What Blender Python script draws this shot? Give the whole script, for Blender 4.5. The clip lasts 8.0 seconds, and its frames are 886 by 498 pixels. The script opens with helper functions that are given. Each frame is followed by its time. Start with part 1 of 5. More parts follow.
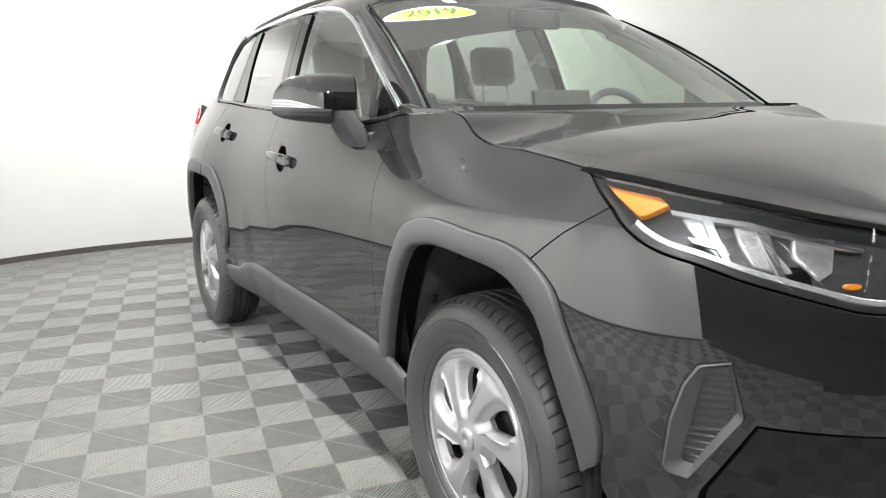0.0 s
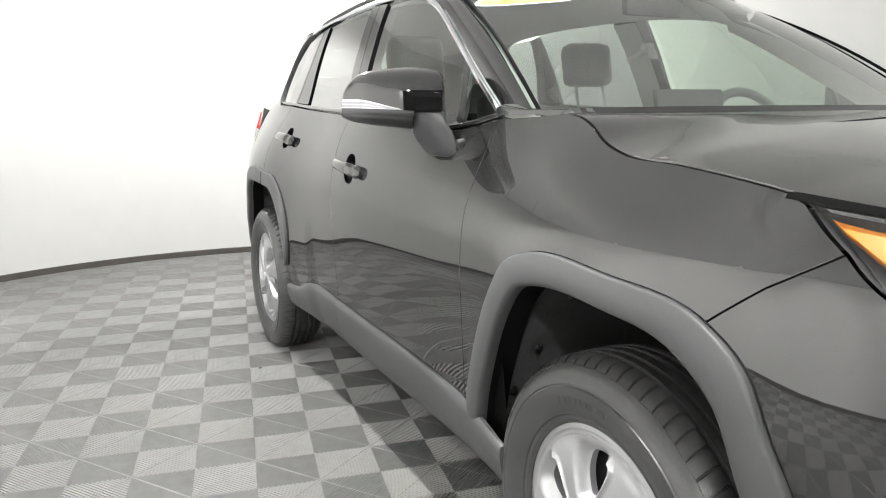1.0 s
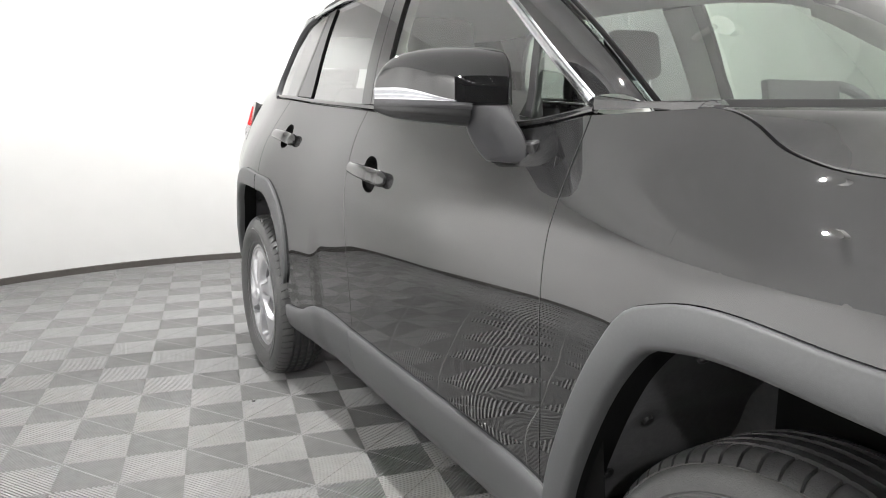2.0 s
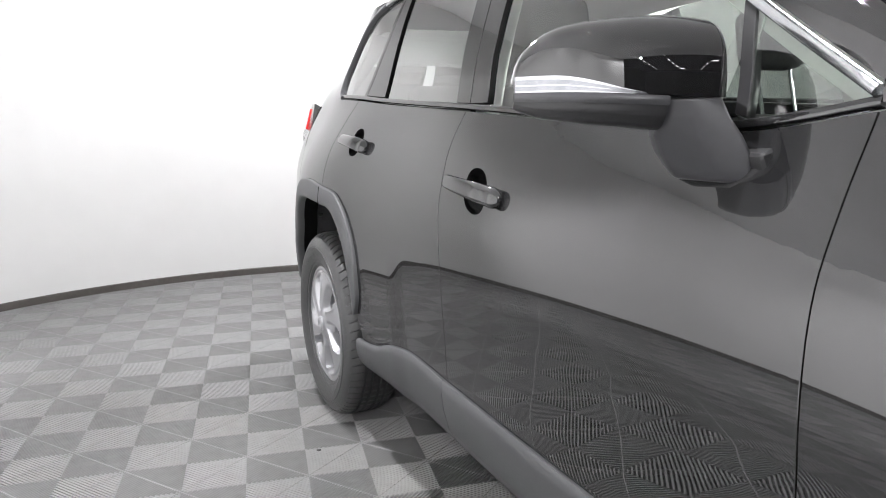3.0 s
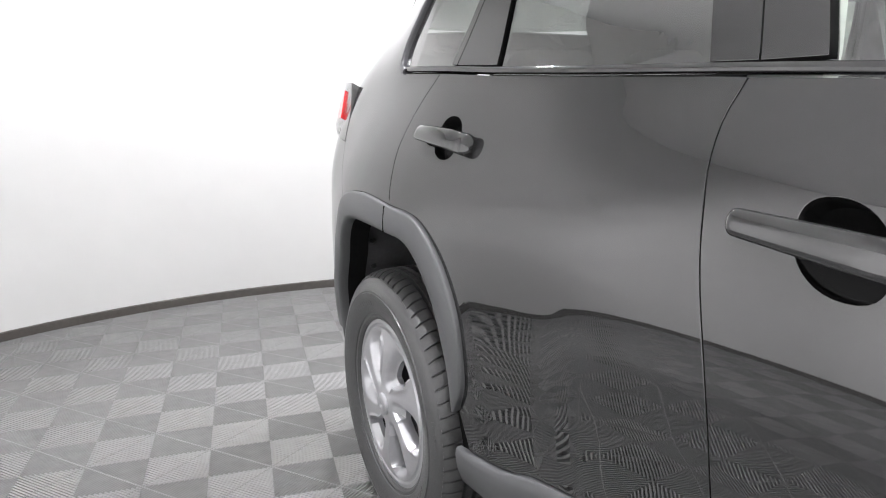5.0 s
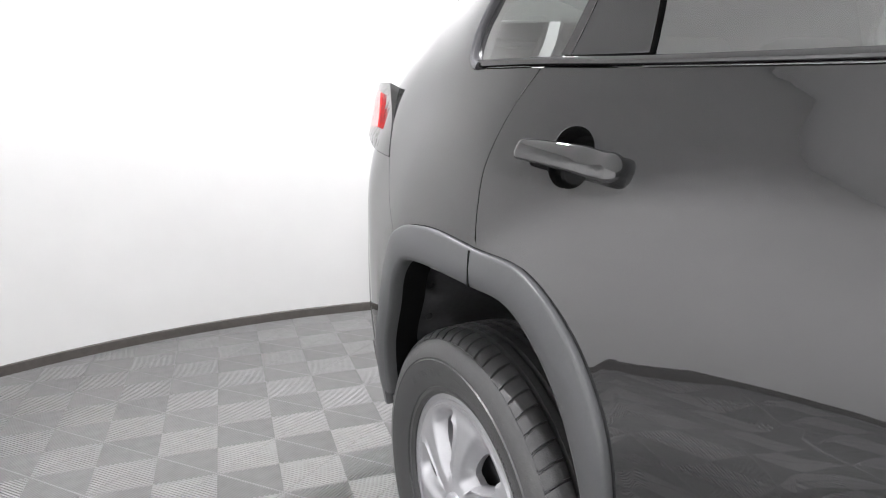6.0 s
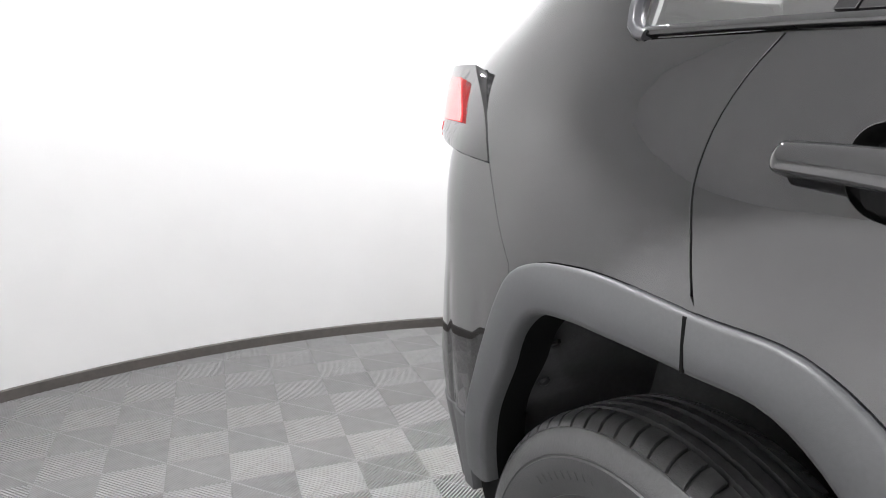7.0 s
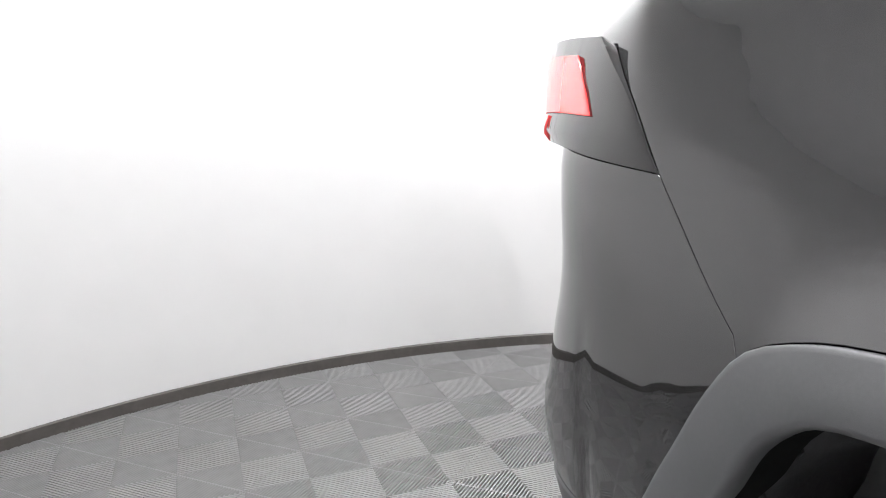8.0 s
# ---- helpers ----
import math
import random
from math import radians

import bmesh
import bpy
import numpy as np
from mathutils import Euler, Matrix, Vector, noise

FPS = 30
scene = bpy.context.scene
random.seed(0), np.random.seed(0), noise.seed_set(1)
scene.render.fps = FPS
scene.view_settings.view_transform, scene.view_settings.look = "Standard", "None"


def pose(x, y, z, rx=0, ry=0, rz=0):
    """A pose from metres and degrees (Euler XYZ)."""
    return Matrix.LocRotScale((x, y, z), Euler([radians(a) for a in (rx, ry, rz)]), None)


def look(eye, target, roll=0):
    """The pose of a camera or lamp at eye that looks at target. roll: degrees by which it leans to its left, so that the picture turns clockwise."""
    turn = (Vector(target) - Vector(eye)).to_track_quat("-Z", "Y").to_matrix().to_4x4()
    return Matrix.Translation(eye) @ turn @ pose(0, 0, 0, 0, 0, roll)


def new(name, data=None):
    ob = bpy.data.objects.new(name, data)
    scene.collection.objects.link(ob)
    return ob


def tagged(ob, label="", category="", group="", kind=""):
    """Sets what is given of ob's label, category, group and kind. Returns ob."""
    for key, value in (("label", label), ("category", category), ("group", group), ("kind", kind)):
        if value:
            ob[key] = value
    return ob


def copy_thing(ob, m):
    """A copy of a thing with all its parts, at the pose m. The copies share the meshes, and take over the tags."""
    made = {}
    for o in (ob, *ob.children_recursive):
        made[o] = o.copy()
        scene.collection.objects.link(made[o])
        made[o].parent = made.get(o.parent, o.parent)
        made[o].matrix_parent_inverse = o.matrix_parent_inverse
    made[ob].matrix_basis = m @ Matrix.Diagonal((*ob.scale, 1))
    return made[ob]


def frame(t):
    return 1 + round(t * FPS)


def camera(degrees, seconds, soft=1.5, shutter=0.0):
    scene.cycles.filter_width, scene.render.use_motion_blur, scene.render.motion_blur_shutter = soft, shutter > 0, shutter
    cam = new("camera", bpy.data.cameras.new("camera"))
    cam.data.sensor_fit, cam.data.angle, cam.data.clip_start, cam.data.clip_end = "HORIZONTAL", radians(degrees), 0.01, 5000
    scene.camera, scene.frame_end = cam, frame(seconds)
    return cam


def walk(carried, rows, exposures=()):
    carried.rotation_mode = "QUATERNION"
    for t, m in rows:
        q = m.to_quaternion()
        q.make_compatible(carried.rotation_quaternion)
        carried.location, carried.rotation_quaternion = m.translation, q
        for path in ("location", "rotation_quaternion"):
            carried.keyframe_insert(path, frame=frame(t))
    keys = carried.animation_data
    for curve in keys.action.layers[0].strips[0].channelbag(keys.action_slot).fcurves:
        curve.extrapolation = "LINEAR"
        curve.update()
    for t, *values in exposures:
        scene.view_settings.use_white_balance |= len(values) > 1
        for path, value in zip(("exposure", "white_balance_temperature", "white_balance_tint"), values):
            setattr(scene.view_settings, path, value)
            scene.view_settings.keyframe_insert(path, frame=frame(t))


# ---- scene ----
cam = camera(62.1, 8.0, soft=1.0)
PATH = [
    (0, (-0.914, -1.455, 1.176), (0.091, 0.233, 0.801), -0.9),
    (0.5, (-0.828, -1.221, 1.165), (0.132, 0.496, 0.804), -0.6),
    (1, (-0.793, -1.028, 1.167), (0.074, 0.738, 0.81), -0.7),
    (1.5, (-0.774, -0.771, 1.164), (0.147, 0.967, 0.801), -0.1),
    (1.7, (-0.767, -0.685, 1.158), (0.171, 1.044, 0.794), -0.0),
    (2.8, (-0.687, -0.159, 1.159), (0.11, 1.642, 0.811), -1.0),
    (3, (-0.707, -0.062, 1.158), (0.108, 1.729, 0.802), -1.0),
    (3.5, (-0.728, 0.203, 1.159), (0.137, 1.976, 0.831), -1.1),
    (4, (-0.7, 0.433, 1.151), (0.173, 2.195, 0.784), -1.9),
    (4.5, (-0.653, 0.682, 1.15), (0.19, 2.455, 0.773), -2.2),
    (4.7, (-0.646, 0.776, 1.145), (0.187, 2.552, 0.759), -2.1),
    (5.8, (-0.593, 1.389, 1.175), (0.306, 3.133, 0.786), -1.8),
    (6, (-0.606, 1.479, 1.16), (0.28, 3.23, 0.776), -2.3),
    (6.5, (-0.587, 1.718, 1.152), (0.259, 3.48, 0.73), -2.3),
    (7, (-0.596, 2.009, 1.147), (0.319, 3.745, 0.76), -1.6),
    (7.5, (-0.598, 2.234, 1.138), (0.346, 3.957, 0.763), -1.8),
    (8, (-0.563, 2.486, 1.14), (0.378, 4.207, 0.748), -2.8),
]
walk(cam, [(t, look(eye, target, roll)) for t, eye, target, roll in PATH], [(0, 0.2, 6550, 8), (1.5, 0.18, 6550, 9), (3, 0.03, 6300, 13), (6, 0.04, 6300, 13), (8, -0.02, 6300, 13)])

# ---- light ----
world = bpy.data.worlds.new("world")
scene.world = world
world.use_nodes = True
world.node_tree.nodes["Background"].inputs[0].default_value = (0.6, 0.65, 0.7, 1)
world.node_tree.nodes["Background"].inputs[1].default_value = 0.02

ROOM_X, ROOM_Y, ROOM_R, ROOM_DEEP, ROOM_FRONT, ROOM_H = 0.04, 3.12, 2.72, 2.40, -2.9, 2.82
LAMPS = ((-1.9, -2.75, 0.82), (2.4, -1.3, 1.25), (2.0, 4.2, 0.9), (0.7, 4.4, 0.6))
for lx, ly, share in LAMPS:
    lamp = bpy.data.lights.new("studio_lamp_glow", "SPOT")
    lamp.energy, lamp.spot_size, lamp.spot_blend, lamp.shadow_soft_size = 285 * share, radians(174), 0.3, 0.07
    lamp.color = (1.0, 0.99, 0.975)
    new("studio_lamp_glow", lamp).matrix_world = Matrix.Translation((lx, ly, ROOM_H - 0.13))
# narrow fill lamps added along the open side to brighten floor and tyres
DOWN_FILL = ((-0.42, -0.5), (-0.42, 1.1), (-0.42, 2.8))
for lx, ly in DOWN_FILL:
    lamp = bpy.data.lights.new("fill_light_glow", "SPOT")
    lamp.energy, lamp.spot_size, lamp.spot_blend, lamp.shadow_soft_size = 245, radians(80), 0.6, 0.01
    lamp.color = (1.0, 0.99, 0.975)
    new("fill_light_glow", lamp).matrix_world = Matrix.Translation((lx, ly, ROOM_H - 0.13))
# unseen lamps, added over the car to wash the long wall with light
WASHERS = ((1.5, -1.2, -1.3), (1.5, 1.0, 1.0), (1.5, 3.0, 3.0))
for lx, ly, aim in WASHERS:
    lamp = bpy.data.lights.new("added_washer_glow", "SPOT")
    lamp.energy, lamp.spot_size, lamp.spot_blend, lamp.shadow_soft_size = 1050, radians(62), 0.5, 0.07
    lamp.color = (1.0, 0.99, 0.975)
    new("added_washer_glow", lamp).matrix_world = look((lx, ly, ROOM_H - 0.30), (ROOM_X - ROOM_R, aim, 1.1))


# ---- materials ----
def nodes_of(name):
    m = bpy.data.materials.new(name)
    m.use_nodes = True
    t = m.node_tree
    return m, t, t.nodes["Principled BSDF"]


def surface(name, color, rough=0.5, metal=0.0, vary=0.12, scale=6.0, grain=80.0, bump=0.0, bump_scale=400.0, coat=0.0, coat_rough=0.03, spec=0.5):
    """A plain material with two scales of variation in colour and roughness and a fine relief."""
    m, t, b = nodes_of(name)
    n, l = t.nodes, t.links
    geo = n.new("ShaderNodeTexCoord")
    big = n.new("ShaderNodeTexNoise")
    big.inputs["Scale"].default_value, big.inputs["Detail"].default_value = scale, 3
    small = n.new("ShaderNodeTexNoise")
    small.inputs["Scale"].default_value, small.inputs["Detail"].default_value = grain, 2
    l.new(geo.outputs["Object"], big.inputs["Vector"])
    l.new(geo.outputs["Object"], small.inputs["Vector"])
    both = n.new("ShaderNodeMath")
    both.operation = "ADD"
    l.new(big.outputs["Fac"], both.inputs[0])
    l.new(small.outputs["Fac"], both.inputs[1])
    ramp = n.new("ShaderNodeMapRange")
    ramp.inputs["From Min"].default_value, ramp.inputs["From Max"].default_value = 0.6, 1.4
    ramp.inputs["To Min"].default_value, ramp.inputs["To Max"].default_value = 1 - vary, 1 + vary
    l.new(both.outputs[0], ramp.inputs["Value"])
    mix = n.new("ShaderNodeVectorMath")
    mix.operation = "SCALE"
    mix.inputs[0].default_value = color
    l.new(ramp.outputs["Result"], mix.inputs["Scale"])
    l.new(mix.outputs["Vector"], b.inputs["Base Color"])
    r = n.new("ShaderNodeMapRange")
    r.inputs["To Min"].default_value, r.inputs["To Max"].default_value = max(rough * (1 - vary), 0.0), min(rough * (1 + vary), 1.0)
    l.new(big.outputs["Fac"], r.inputs["Value"])
    l.new(r.outputs["Result"], b.inputs["Roughness"])
    b.inputs["Metallic"].default_value = metal
    b.inputs["Specular IOR Level"].default_value = spec
    b.inputs["Coat Weight"].default_value, b.inputs["Coat Roughness"].default_value = coat, coat_rough
    if bump:
        fine = n.new("ShaderNodeTexNoise")
        fine.inputs["Scale"].default_value, fine.inputs["Detail"].default_value = bump_scale, 3
        l.new(geo.outputs["Object"], fine.inputs["Vector"])
        k = n.new("ShaderNodeBump")
        k.inputs["Strength"].default_value, k.inputs["Distance"].default_value = bump, 0.002
        l.new(fine.outputs["Fac"], k.inputs["Height"])
        l.new(k.outputs["Normal"], b.inputs["Normal"])
    return m


def clear(name, tint, face=0.08):
    """Thin tinted glass: it lets light straight through and mirrors more towards the edge of view."""
    m, t, b = nodes_of(name)
    n, l = t.nodes, t.links
    n.remove(b)
    see, shine, edge, mix = n.new("ShaderNodeBsdfTransparent"), n.new("ShaderNodeBsdfGlossy"), n.new("ShaderNodeLayerWeight"), n.new("ShaderNodeMixShader")
    see.inputs["Color"].default_value = (*tint, 1)
    shine.inputs["Roughness"].default_value = 0.01
    shine.inputs["Color"].default_value = (1, 1, 1, 1)
    edge.inputs["Blend"].default_value = 0.5
    power, more = n.new("ShaderNodeMath"), n.new("ShaderNodeMath")
    power.operation, more.operation = "POWER", "MULTIPLY_ADD"
    power.inputs[1].default_value = 5.0
    more.inputs[1].default_value, more.inputs[2].default_value = 1 - face, face
    l.new(edge.outputs["Facing"], power.inputs[0])
    l.new(power.outputs[0], more.inputs[0])
    l.new(more.outputs[0], mix.inputs[0])
    l.new(see.outputs[0], mix.inputs[1])
    l.new(shine.outputs[0], mix.inputs[2])
    l.new(mix.outputs[0], n["Material Output"].inputs["Surface"])
    return m


def glowing(name, color, power):
    m, t, b = nodes_of(name)
    b.inputs["Base Color"].default_value = (*color, 1)
    b.inputs["Emission Color"].default_value = (*color, 1)
    b.inputs["Emission Strength"].default_value = power
    return m


PAINT = surface("black_paint", (0.014, 0.014, 0.0145), 0.012, vary=0.15, scale=2, grain=900)
PAINT.node_tree.nodes["Principled BSDF"].inputs["IOR"].default_value = 1.88
GLOSS = surface("gloss_black_plastic", (0.008, 0.008, 0.008), 0.06, vary=0.1)
CLAD = surface("grained_grey_cladding", (0.066, 0.067, 0.069), 0.48, vary=0.08, scale=4, grain=200, bump=0.10, bump_scale=900)
TRIM = surface("satin_black_trim", (0.02, 0.02, 0.021), 0.4, vary=0.1)
# underbody black, also used as painted shade in panel gaps and handle recesses
DARK = surface("underbody_and_gap_shade", (0.004, 0.004, 0.004), 0.9, spec=0.1)
LINER = surface("wheel_liner_plastic", (0.075, 0.075, 0.077), 0.65, vary=0.2, bump=0.3, bump_scale=150)
RUBBER = surface("tyre_rubber", (0.05, 0.05, 0.05), 0.36, vary=0.18, scale=12, grain=150, bump=0.3, bump_scale=350)
SILVER = surface("silver_wheel_paint", (0.42, 0.42, 0.435), 0.30, metal=0.55, vary=0.04, coat=0.3, coat_rough=0.1)
STEEL = surface("steel_wheel", (0.02, 0.02, 0.022), 0.5, metal=0.4)
DISC = surface("brake_iron", (0.10, 0.10, 0.10), 0.45, metal=0.8, vary=0.2)
CHROME = surface("satin_chrome", (0.60, 0.61, 0.63), 0.24, metal=1.0, vary=0.04)
REFLECT = surface("lamp_reflector", (0.80, 0.81, 0.83), 0.22, metal=0.75, vary=0.05, scale=40)
LAMPBACK = surface("lamp_housing", (0.09, 0.092, 0.097), 0.30, metal=0.25, vary=0.25, scale=25)
AMBER = surface("amber_plastic", (0.62, 0.20, 0.015), 0.3, vary=0.1, scale=30, coat=0.5)
RED = surface("red_lens", (0.70, 0.035, 0.035), 0.15, vary=0.05, coat=0.6)
GLASS = clear("window_glass", (0.76, 0.85, 0.785), 0.27)
SIDE = clear("side_glass", (0.74, 0.83, 0.755), 0.20)
PRIVACY = clear("privacy_glass", (0.33, 0.35, 0.34), 0.30)
LENS = clear("lamp_lens", (0.93, 0.94, 0.95), 0.04)
MIRROR = surface("mirror_silver", (0.8, 0.8, 0.8), 0.02, metal=1.0, vary=0.0)
CLOTH = surface("seat_cloth", (0.05, 0.05, 0.051), 0.9, vary=0.2, bump=0.3, bump_scale=500)
INNER = surface("interior_plastic", (0.075, 0.074, 0.076), 0.6, vary=0.1, bump=0.15, bump_scale=600)
HEADLINER = surface("pale_headliner", (0.58, 0.58, 0.56), 0.9, vary=0.05)
SCREEN = surface("screen_glass", (0.03, 0.032, 0.032), 0.6, vary=0.05, spec=0.2)
ARM = surface("satin_mirror_plastic", (0.05, 0.05, 0.054), 0.34, vary=0.06, bump=0.1, bump_scale=900)
STRIPE = surface("turn_lamp_reflector", (0.34, 0.35, 0.37), 0.16, metal=0.8, vary=0.2, scale=60)
LIME = surface("lime_sticker", (0.31, 0.52, 0.06), 0.5, vary=0.05)
INK = surface("dark_ink", (0.015, 0.035, 0.008), 0.6, vary=0.05)
WHITE = surface("white_border", (0.8, 0.8, 0.78), 0.5, vary=0.03)
WALL = surface("white_wall_paint", (0.65, 0.65, 0.64), 0.75, vary=0.025, scale=0.8, grain=5, bump=0.06, bump_scale=60)
BASE = surface("dark_skirting", (0.075, 0.068, 0.062), 0.55, vary=0.2, scale=3, grain=40)
CEIL = surface("pale_ceiling_cloth", (0.84, 0.84, 0.84), 0.9, vary=0.05, scale=1, grain=9)
HALL = surface("dark_hall", (0.05, 0.05, 0.053), 0.7, vary=0.2, scale=0.5, grain=3)
# one plastic in a lit and a shaded tone, shading by rib direction painted in
TILE = surface("lit_floor_plastic", (0.295, 0.295, 0.293), 0.5, vary=0.10, scale=1.3, grain=25)
TILE_SHADED = surface("shaded_floor_plastic", (0.222, 0.222, 0.220), 0.5, vary=0.12, scale=1.3, grain=25)
# near-black ground, shade of the grooves between ribs put into its colour
UNDER = surface("groove_shade_under_tiles", (0.02, 0.02, 0.02), 0.85, vary=0.25, scale=2, grain=60)
LED = glowing("led_tube", (1, 0.98, 0.95), 14)
LEDBIG = glowing("lamp_disc", (1, 0.99, 0.975), 20)


# ---- helpers for building ----
def smooth(a, b, v):
    k = np.clip((v - a) / (b - a), 0, 1)
    return k * k * (3 - 2 * k)


def spline(xs, ys, v):
    """A cubic through knots."""
    xs, ys = np.asarray(xs, float), np.asarray(ys, float)
    m, v = np.gradient(ys, xs), np.clip(v, xs[0], xs[-1])
    i = np.clip(np.searchsorted(xs, v) - 1, 0, len(xs) - 2)
    h = xs[i + 1] - xs[i]
    k = (v - xs[i]) / h
    return (2 * k**3 - 3 * k**2 + 1) * ys[i] + (k**3 - 2 * k**2 + k) * h * m[i] + (3 * k**2 - 2 * k**3) * ys[i + 1] + (k**3 - k**2) * h * m[i + 1]


def curve(points, n=None, step=0.02):
    """A smooth dense line through points of the plane."""
    p = np.asarray(points, float)
    d = np.concatenate([[0], np.cumsum(np.hypot(*np.diff(p, axis=0).T))])
    s = np.linspace(0, d[-1], n or max(3, int(d[-1] / step) + 1))
    return np.stack([spline(d, p[:, 0], s), spline(d, p[:, 1], s)], -1)


def line(points, step=0.02):
    """Straight pieces cut into short steps."""
    out = []
    for a, b in zip(points[:-1], points[1:]):
        a, b = np.asarray(a, float), np.asarray(b, float)
        k = max(1, int(np.hypot(*(b - a)) / step))
        out += [a + (b - a) * i / k for i in range(k)]
    return np.array(out + [np.asarray(points[-1], float)])


def mesh_object(name, bm, material, normals=None, angle=35):
    me = bpy.data.meshes.new(name)
    bm.to_mesh(me)
    bm.free()
    me.materials.append(material)
    me.polygons.foreach_set("use_smooth", [True] * len(me.polygons))
    if normals is not None:
        me.normals_split_custom_set_from_vertices(normals)
    elif angle < 180:
        me.set_sharp_from_angle(angle=radians(angle))
    return new(name, me)


def under(ob, parent, label=""):
    ob.parent = parent
    if parent.type == "EMPTY":
        ob.matrix_parent_inverse = Matrix.Translation(-Vector(parent.location))
    if label:
        ob["label"] = label
    return ob


def part(name, bm, material, parent, label="", angle=35):
    return under(mesh_object(name, bm, material, angle=angle), parent, label)


def grid(fn, us, vs, flip=False, close_u=False, bm=None):
    """A sheet of quads fn(u, v) over two lists of numbers."""
    bm = bm or bmesh.new()
    rows = [[bm.verts.new(fn(u, v)) for v in vs] for u in us]
    if close_u:
        rows.append(rows[0])
    for a, b in zip(rows[:-1], rows[1:]):
        for i in range(len(vs) - 1):
            q = (a[i], b[i], b[i + 1], a[i + 1])
            bm.faces.new(q[::-1] if flip else q)
    return bm


def box(size, at=(0, 0, 0), bevel=0.0, turn=None, bm=None, segments=2):
    """A box, its edges rounded."""
    made = bmesh.new()
    bmesh.ops.create_cube(made, size=1)
    for v in made.verts:
        v.co = Vector([c * s for c, s in zip(v.co, size)])
    if bevel:
        bmesh.ops.bevel(made, geom=made.edges[:], offset=bevel, segments=segments, affect="EDGES", profile=0.6)
    made.transform(Matrix.Translation(at) @ (turn or Matrix()))
    if bm is None:
        return made
    joined(bm, made)
    return bm


def joined(bm, other):
    ids = {}
    for v in other.verts:
        ids[v] = bm.verts.new(v.co)
    for f in other.faces:
        bm.faces.new([ids[v] for v in f.verts])
    other.free()


def rod(points, radius, sides=8, bm=None, caps=True):
    """A round bar along points; radius may be a list."""
    bm = bm or bmesh.new()
    pts = [Vector(p) for p in points]
    radii = radius if isinstance(radius, (list, tuple)) else [radius] * len(pts)
    rings = []
    for i, p in enumerate(pts):
        d = (pts[min(i + 1, len(pts) - 1)] - pts[max(i - 1, 0)]).normalized()
        a = d.orthogonal().normalized() if not rings else (last - d * last.dot(d)).normalized()
        last, b = a, d.cross(a)
        rings.append([bm.verts.new(p + (a * math.cos(k) + b * math.sin(k)) * radii[i]) for k in [2 * math.pi * j / sides for j in range(sides)]])
    for a, b in zip(rings[:-1], rings[1:]):
        for j in range(sides):
            bm.faces.new((a[j], a[(j + 1) % sides], b[(j + 1) % sides], b[j]))
    if caps:
        bm.faces.new(rings[0][::-1])
        bm.faces.new(rings[-1])
    return bm


# ---- the car's skin: a sheet over the way round the car (u, metres along its flank) and the height ----
CX = 0.885
PZ = (0.30, 0.42, 0.50, 0.60, 0.70, 0.80, 0.90, 0.95, 1.0, 1.05, 1.10, 1.15, 1.185, 1.26, 1.40, 1.55, 1.68)
PX = (0.06, 0.046, 0.036, 0.028, 0.0215, 0.0185, 0.0265, 0.037, 0.052, 0.070, 0.090, 0.111, 0.124, 0.146, 0.192, 0.254, 0.325)
UF, UR, LF, LR = -0.36, 3.15, 0.9, 0.75


# fine swell of the doors in millimetres, row by row along the car, over the heights NZ
NY, NZ = (0.3, 0.75, 1.2, 1.65, 2.05, 2.4, 2.8), (0.45, 0.58, 0.68, 0.77, 0.85, 0.93, 1.02, 1.10, 1.17, 1.25)
NET = ((-1.2, -2.7, -3.9, -4.2, -2.7, -1.1, 0.7, 1.3, 0.9, 0.0),
       (-1.5, -1.9, -2.2, -2.3, -1.2, -2.0, 1.9, 3.0, 2.0, 0.3),
       (-1.8, -1.3, -0.3, 0.8, 1.2, -0.5, 1.2, 3.1, 2.5, 0.4),
       (-2.0, -1.0, 0.6, 3.8, 4.0, 2.5, 2.4, 2.1, 1.6, -0.0),
       (-1.7, -0.5, 1.0, 4.0, 6.2, 5.3, 5.7, 3.8, -1.7, -1.0),
       (-1.1, 0.3, 1.9, 3.4, 5.1, 6.3, 6.8, 5.8, -1.4, -1.3),
       (-0.4, 0.8, 1.8, 2.9, 4.1, 5.3, 5.5, 4.2, 1.5, -0.1))


def shares(xs, v):
    """The share of each knot in a cubic through knots, for every v."""
    xs, v = np.asarray(xs, float), np.clip(v, xs[0], xs[-1])
    i = np.clip(np.searchsorted(xs, v) - 1, 0, len(xs) - 2)
    h = xs[i + 1] - xs[i]
    k = (v - xs[i]) / h
    one, slope = np.eye(len(xs)), SLOPES[len(xs)]
    return (2 * k**3 - 3 * k**2 + 1)[..., None] * one[i] + ((k**3 - 2 * k**2 + k) * h)[..., None] * slope[i] + (3 * k**2 - 2 * k**3)[..., None] * one[i + 1] + ((k**3 - k**2) * h)[..., None] * slope[i + 1]


SLOPES = {len(xs): np.gradient(np.eye(len(xs)), np.asarray(xs), axis=0) for xs in (NY, NZ)}
NET = np.array(NET) * 0.001


def swell(y, z):
    y, z = np.broadcast_arrays(np.asarray(y, float), np.asarray(z, float))
    return np.einsum("...i,ij,...j->...", shares(NY, y), NET, shares(NZ, z)) * smooth(0.0, 0.35, y) * smooth(3.0, 2.7, y)


